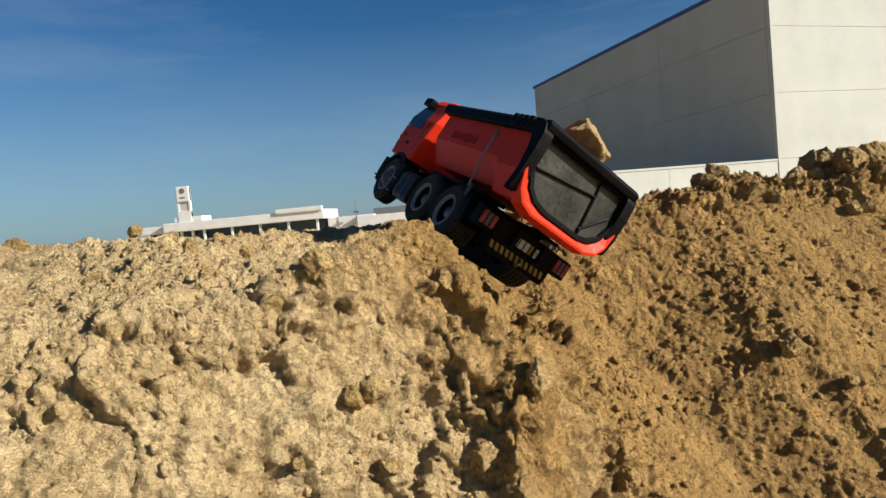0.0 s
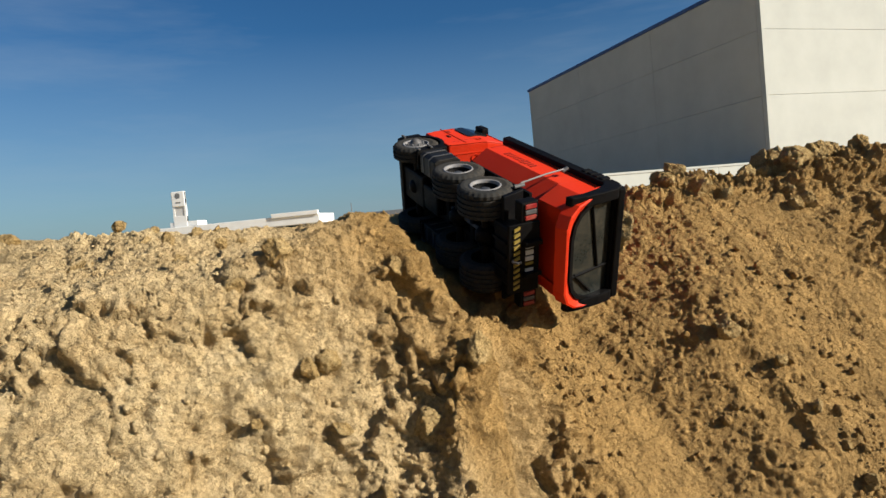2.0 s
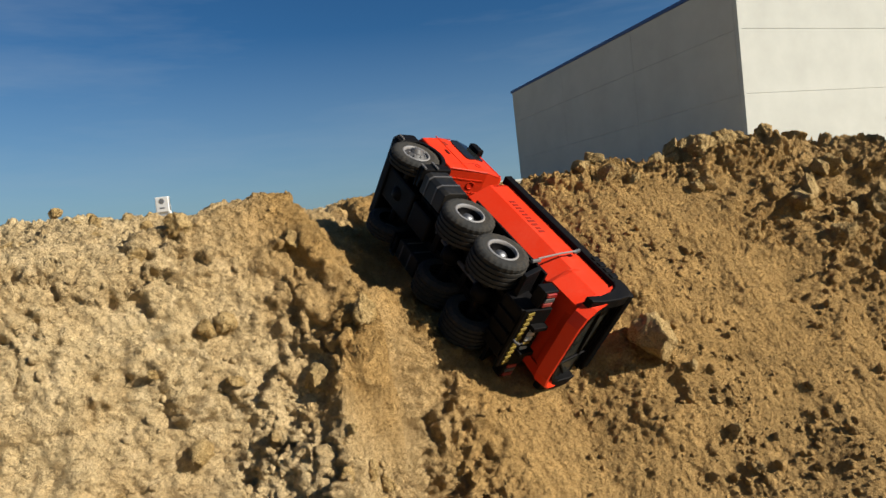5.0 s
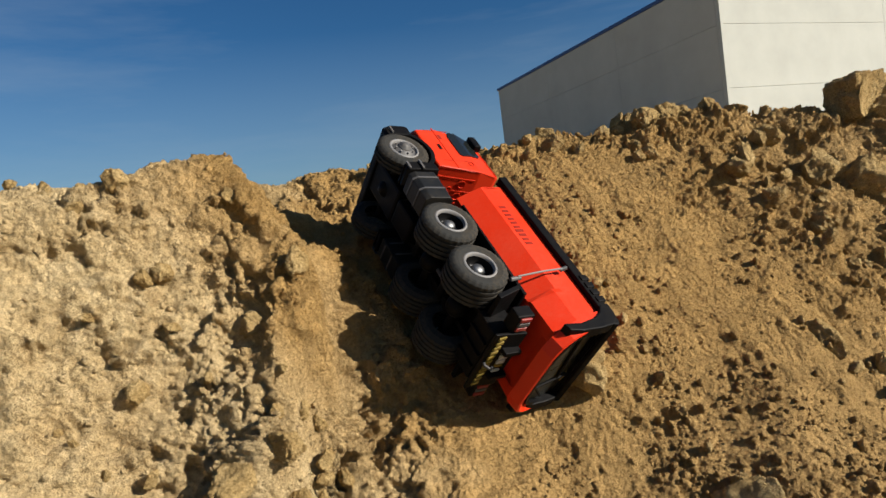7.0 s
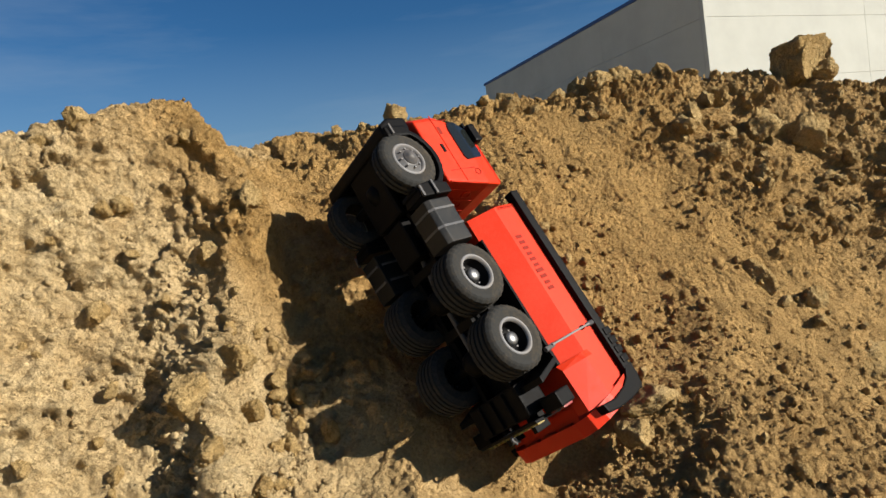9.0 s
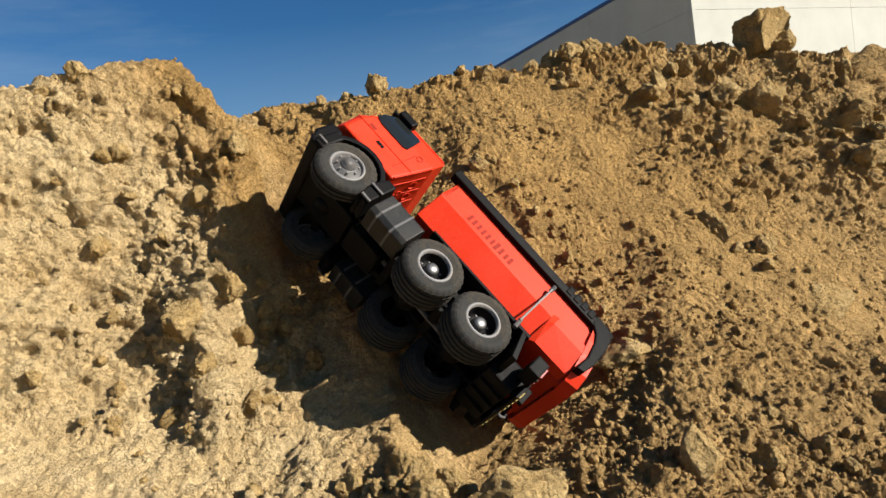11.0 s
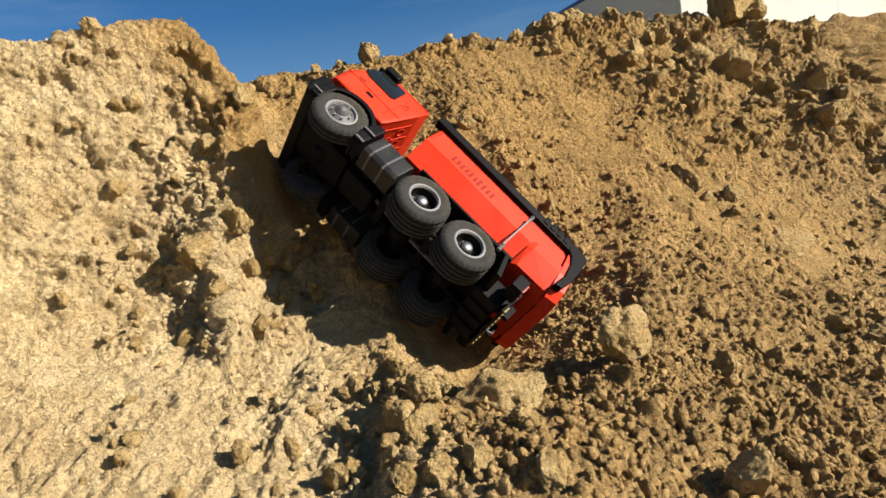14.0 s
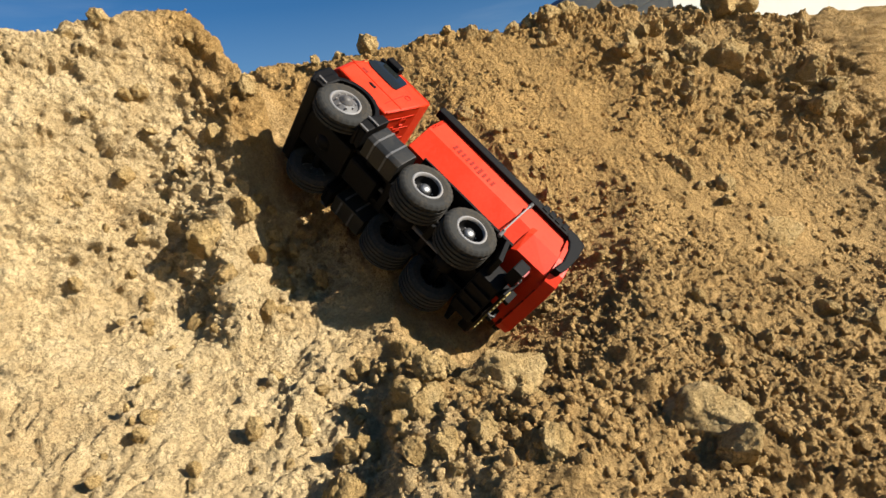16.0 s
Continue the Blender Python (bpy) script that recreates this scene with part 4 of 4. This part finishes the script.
clod(0.894, 1.185, 0.0463, 30)
clod(0.764, 1.091, 0.0284, 40)
clod(1.117, 1.068, 0.0440, 31)
clod(0.809, 0.840, 0.0290, 32, sunk=0.6, squash=(1.3, 0.8, 0.6))
clod(0.737, 0.857, 0.0345, 33, sunk=0.6, squash=(1.3, 0.8, 0.6))
clod(0.610, 0.414, 0.0203, 35)
clod(0.891, 0.557, 0.0313, 41)
clod(0.841, 0.583, 0.0207, 42)
clod(-0.197, 0.541, 0.0184, 43, sunk=0.45)
clod(-0.324, 0.580, 0.0182, 44, sunk=0.4)
clod(-0.481, 0.625, 0.0180, 45, sunk=0.75)
clod(-0.749, 0.817, 0.0202, 46, sunk=0.6)
clod(-0.152, 0.533, 0.0157, 47, sunk=0.5)
clod(-0.058, 0.546, 0.0188, 48, sunk=0.5)
clod(0.579, 1.236, 0.0360, 49, sunk=0.45)
clod(0.324, 0.882, 0.0220, 50)
clod(0.584, 1.330, 0.0331, 51)


def strewn(n, seed, xa, xb, ya, yb, lo, hi, label):
    rnd = random.Random(seed)
    for k in range(n):
        r = lo * (hi / lo) ** (rnd.random() ** 1.5)
        clod(rnd.uniform(xa, xb), rnd.uniform(ya, yb), r, 200 + seed * 50 + k, rnd.uniform(0.05, 0.4), (1, rnd.uniform(0.65, 0.95), rnd.uniform(0.5, 0.85)), None, label)


strewn(46, 1, 0.34, 1.24, 1.12, 1.33, 0.010, 0.034, "rough earth clod on the crest of the bank")
strewn(14, 2, -0.10, 0.34, 1.12, 1.30, 0.007, 0.016, "small earth clod on the gully's crest")
strewn(30, 3, 0.13, 0.36, 0.13, 0.38, 0.008, 0.030, "dry earth clod in the heap of rubble")
strewn(22, 4, -0.10, 0.16, 0.12, 0.36, 0.005, 0.013, "small dry earth clod at the foot of the face")
strewn(20, 5, 0.50, 1.00, 0.22, 0.55, 0.006, 0.016, "earth clod on the lower slope")
strewn(26, 7, -0.24, 0.01, 0.36, 0.52, 0.007, 0.020, "crusted earth lump on the steep face")
strewn(16, 8, 0.70, 0.90, 0.78, 0.90, 0.006, 0.018, "dark crusted clod in a cluster on the open slope")
strewn(26, 9, 0.80, 1.20, 0.95, 1.15, 0.008, 0.024, "grey crusted clod on the upper slope")
strewn(18, 10, -0.01, 0.07, 0.46, 0.60, 0.008, 0.022, "crusted earth lump at the corner of the steep face")
strewn(14, 6, -0.55, -0.08, 0.60, 0.85, 0.008, 0.018, "earth clod along the spur's edge")
for k in range(16):
    s = k / 15
    clod(0.36 + 0.36 * s + 0.012 * math.sin(7 * k), 0.88 - 0.46 * s + 0.010 * math.cos(5 * k), 0.008 + 0.008 * ((k * 37) % 10) / 10, 700 + k, 0.2, (1, 0.8, 0.7), None, "earth clod along the broken scarp")


def loose_crumbs():
    """Countless small crumbs: one mesh, thickest at the foot of the bank and along the crest."""
    rng = np.random.default_rng(4)
    kinds = []
    for s in range(6):
        me = lump("crumb", 1.0, 60 + s, CLOD, 2 if s < 4 else 1, (1, 0.8, 0.7), 0.65)
        v = np.array([q.co for q in me.vertices])
        f = np.array([list(q.vertices) for q in me.polygons])
        kinds.append((v, f))
        bpy.data.meshes.remove(me)
    V, Fc, base = [], [], 0
    spots = []
    for n, (xa, xb, ya, yb), lo, hi in ((4200, (-0.12, 0.95, 0.10, 0.48), 0.0016, 0.012), (4400, (0.25, 1.1, 0.38, 0.80), 0.0020, 0.011), (3200, (0.30, 0.95, 0.14, 0.50), 0.0022, 0.011),
                                       (2400, (0.25, 1.25, 0.72, 1.35), 0.0018, 0.011), (5200, (-0.6, 0.02, 0.28, 0.75), 0.0012, 0.0070),
                                       (1200, (-0.3, 0.5, 0.75, 1.35), 0.0022, 0.010), (700, (0.02, 0.42, 0.12, 0.38), 0.004, 0.011),
                                       (3200, (0.0, 0.5, 0.40, 0.85), 0.0013, 0.0060)):
        x, y = rng.uniform(xa, xb, n), rng.uniform(ya, yb, n)
        r = lo * (1 - rng.random(n) * (1 - (lo / hi) ** 1.6)) ** (-1 / 1.6)
        spots.append(np.stack([x, y, r], -1))
    spots = np.concatenate(spots)
    where = np.stack([spots[:, 0], spots[:, 1], 0 * spots[:, 0]], -1)
    thick = np.clip(0.45 + 0.9 * fbm(where / 0.10, 3, 151, 0.6), 0.06 + 0.55 * step(spots[:, 0], 0.30, 0.45) * step(-spots[:, 1], -0.80, -0.60), 1)
    thick = thick * (1 - 0.75 * step(-spots[:, 0], -0.12, -0.02) * step(-spots[:, 1], -0.42, -0.34))
    spots = spots[rng.random(len(spots)) < thick]
    p, nr = surface(spots[:, 0], spots[:, 1])
    for k, (c, n, r) in enumerate(zip(p, nr, spots[:, 2])):
        v, f = kinds[k % 4 if r > 0.005 else 4 + k % 2]
        q = np.array(Euler(rng.uniform(0, 6.28, 3)).to_matrix())
        V.append((v * r) @ q.T + c + n * r * 0.25)
        Fc.append(f + base)
        base += len(v)
    me = bpy.data.meshes.new("crumbs")
    vv, ff = np.concatenate(V), np.concatenate(Fc)
    me.vertices.add(len(vv))
    me.vertices.foreach_set("co", vv.ravel())
    me.loops.add(ff.size)
    me.loops.foreach_set("vertex_index", ff.ravel())
    me.polygons.add(len(ff))
    me.polygons.foreach_set("loop_start", np.arange(0, ff.size, 3))
    me.update(calc_edges=True)
    me.materials.append(EARTH)
    tagged(new("loose_crumbs", me), "scattered small crumbs of dry sandy earth", "crumbs", kind="stuff")


loose_crumbs()

# ---- the load: three stones that tumble out ----
def load_stone(r, seed, squash, label):
    return tagged(new("stone", lump("stone", r, seed, STONE, 5, squash, rugged=0.35)), label, "stone", "stones from the load")


stone_a = load_stone(0.046, 71, (1.05, 0.85, 0.8), "big pale rough stone tumbling from the truck")
stone_b = load_stone(0.030, 72, (1.15, 0.85, 0.7), "pale flat stone that slides down the slope")
stone_c = load_stone(0.040, 73, (1.1, 0.95, 0.48), "pale slab-like stone rolling down beside the tail")

TRUCK_ROWS = [
    (0, -0.0645, 0.8643, 0.7668, 35.6, -15.2, 120.0),
    (0.5, -0.0562, 0.8635, 0.7623, 39.8, -17.2, 120.3),
    (1, -0.0430, 0.8689, 0.7599, 48.0, -19.2, 121.3),
    (1.5, -0.0288, 0.8685, 0.7552, 59.3, -21.1, 121.8),
    (2, -0.0051, 0.8626, 0.7551, 82.8, -22.2, 123.1),
    (2.5, 0.0196, 0.8572, 0.7417, 92.2, -32.2, 125.1),
    (3, 0.0520, 0.8454, 0.7351, 101.0, -41.6, 130.3),
    (3.5, 0.0826, 0.8107, 0.7214, 106.3, -41.1, 130.2),
    (4, 0.1014, 0.7942, 0.6888, 100.1, -38.5, 131.6),
    (6.5, 0.1606, 0.6904, 0.5753, 94.1, -43.4, 126.6),
    (7, 0.1791, 0.6662, 0.5566, 97.4, -44.7, 124.0),
    (7.5, 0.1916, 0.6420, 0.5280, 97.0, -46.3, 123.6),
    (8, 0.2122, 0.6084, 0.4918, 96.2, -50.6, 125.5),
    (8.5, 0.2371, 0.5682, 0.4570, 96.4, -54.0, 131.9),
    (9, 0.2631, 0.5293, 0.4037, 83.2, -61.0, 146.3),
    (9.2, 0.2684, 0.5175, 0.3860, 76.7, -61.8, 150.8),
    (11.5, 0.2646, 0.4763, 0.3376, 63.5, -53.3, 164.2),
    (12, 0.2647, 0.4824, 0.3377, 63.5, -53.2, 164.6),
    (13, 0.2648, 0.4835, 0.3381, 63.6, -52.9, 164.5),
    (14, 0.2652, 0.4842, 0.3383, 63.6, -52.7, 164.6),
    (15, 0.2655, 0.4842, 0.3384, 63.5, -52.6, 164.8),
    (16, 0.2656, 0.4841, 0.3384, 63.3, -52.5, 164.9),
]
STONE_A = [
    (0, 0.0672, 0.8202, 0.8766, 48.0463, 4.0137, 146.326),
    (0.5, 0.0881, 0.8268, 0.8613, 51.671, 0.7102, 148.47),
    (1, 0.1137, 0.8397, 0.8401, 57.993, -4.3676, 152.056),
    (1.5, 0.1432, 0.8542, 0.8085, 67.4173, -11.7428, 154.382),
    (2, 0.1722, 0.8758, 0.7521, 81.1983, -23.2403, 157.58),
    (2.5, 0.1897, 0.8898, 0.701, 85.0886, -36.384, 162.746),
    (3, 0.2401, 0.9045, 0.6328, 80.3966, -39.7558, 165.642),
    (3.5, 0.2664, 0.8764, 0.6064, 75.2372, -42.9198, 169.052),
    (4.2, 0.3133, 0.8548, 0.5829, 40.7749, -53.6711, -164.762),
    (5, 0.37, 0.8164, 0.533, -45.8755, -22.6364, -102.438),
    (5.7, 0.424, 0.7518, 0.4652, -90.6187, 32.8441, -107.176),
    (6.3, 0.4801, 0.6935, 0.3585, 172.287, 49.1018, 179.091),
    (6.6, 0.4941, 0.6681, 0.3389, 149.84, 37.3717, 163.529),
    (6.9, 0.4945, 0.6182, 0.3033, 130.804, 18.7176, 154.395),
    (7.3, 0.6041, 0.4687, 0.2336, 148.804, 18.7176, 169.395),
    (7.8, 0.7503, 0.2695, 0.1249, 172.804, 18.7176, 189.395),
    (8.3, 0.86, 0.12, 0.0502, 190.804, 18.7176, 204.395),
    (16, 0.86, 0.12, 0.0502, 190.804, 18.7176, 204.395),
]
STONE_B = [
    (0, 0.0513, 0.8531, 0.8094, 83.7682, -24.5957, 165.91),
    (1, 0.0808, 0.8652, 0.7759, 91.81, -35.5918, 167.615),
    (2, 0.1105, 0.8797, 0.707, 120.904, -57.6063, 157.081),
    (2.5, 0.1192, 0.8864, 0.6716, 130.68, -70.5241, 155.344),
    (3, 0.1356, 0.8884, 0.6511, 126.669, -79.3878, 166.57),
    (3.5, 0.1613, 0.8733, 0.6325, 129.044, -80.8309, 166.69),
    (4, 0.1838, 0.8511, 0.6091, 129.405, -77.0686, 166.921),
    (6.5, 0.3261, 0.743, 0.4623, 38.8851, -74.7296, -104.3),
    (7, 0.3484, 0.7187, 0.4278, 22.4864, -66.2698, -88.7881),
    (7.4, 0.3666, 0.7042, 0.4002, 14.646, -56.9707, -81.8648),
    (7.8, 0.3908, 0.6897, 0.3558, 9.9957, -47.3799, -78.1779),
    (8.2, 0.4226, 0.653, 0.3075, 3.2878, -22.9649, -74.2216),
    (8.6, 0.4321, 0.6323, 0.2875, 2.3048, -18.0504, -73.8769),
    (9.2, 0.4632, 0.5763, 0.2645, -0.3882, -3.2842, -73.3741),
    (11.3, 0.5215, 0.344, 0.2052, -18.6859, 60.1151, -83.6681),
    (12, 0.5205, 0.2728, 0.1809, -50.5946, 77.0686, -113.791),
    (13, 0.5326, 0.2029, 0.1543, -165.354, 56.9707, 134.995),
    (14, 0.5343, 0.1889, 0.1493, -166.458, 55.0683, 134.079),
    (16, 0.5343, 0.1889, 0.1493, -166.458, 55.0683, 134.079),
]
STONE_C = [
    (0, 0.0267, 0.8685, 0.826, 61.0666, 47.2704, 175.832),
    (1, 0.0587, 0.8796, 0.7966, 66.5703, 34.9403, -174.766),
    (2, 0.0963, 0.8958, 0.7328, 73.6752, 6.3871, -160.966),
    (2.5, 0.1097, 0.9004, 0.7006, 67.3245, -5.6073, -153.896),
    (3, 0.1286, 0.8993, 0.6821, 59.853, -10.5952, -145.498),
    (3.5, 0.1548, 0.884, 0.6636, 59.0116, -11.847, -142.875),
    (4, 0.1752, 0.8621, 0.6396, 62.0035, -9.4983, -142.844),
    (6.5, 0.3119, 0.7522, 0.4697, 47.1687, -6.4581, -140.772),
    (7.5, 0.3545, 0.7091, 0.4092, 37.388, -4.1831, -139.863),
    (8.2, 0.3999, 0.6876, 0.3432, 22.8155, -0.5664, -139.256),
    (8.6, 0.4258, 0.6632, 0.3123, 17.9679, 0.659, -139.26),
    (9.2, 0.4925, 0.6301, 0.2951, 3.3935, 4.2718, -139.89),
    (11.3, 0.4889, 0.5885, 0.2733, -1.489, 5.4259, -140.303),
    (12, 0.489, 0.5695, 0.2671, -2.4677, 5.6523, -140.398),
    (13, 0.4875, 0.5012, 0.253, 60, 0, 0),
    (13.4, 0.4869, 0.4573, 0.2477, 85, 10, 0),
    (13.8, 0.4842, 0.4041, 0.247, 90, 20, 20),
    (14.2, 0.4848, 0.3706, 0.2382, 90, 15, 50),
    (14.5, 0.4849, 0.3397, 0.2304, 90, 5, 70),
    (14.9, 0.4886, 0.3112, 0.2181, 90, 0, 50),
    (15.2, 0.4955, 0.2937, 0.2079, 85, 0, 25),
    (15.5, 0.5063, 0.2631, 0.1925, 68, 0, 5),
    (15.75, 0.5131, 0.2468, 0.181, 50, -5, -5),
    (16, 0.5207, 0.2324, 0.1697, 28, -10, -10),
]


def motions():
    walk(truck, [(t, pose(*r)) for t, *r in TRUCK_ROWS])
    for ob, rows in ((stone_a, STONE_A), (stone_b, STONE_B), (stone_c, STONE_C)):
        walk(ob, [(t, pose(*r)) for t, *r in rows])


motions()
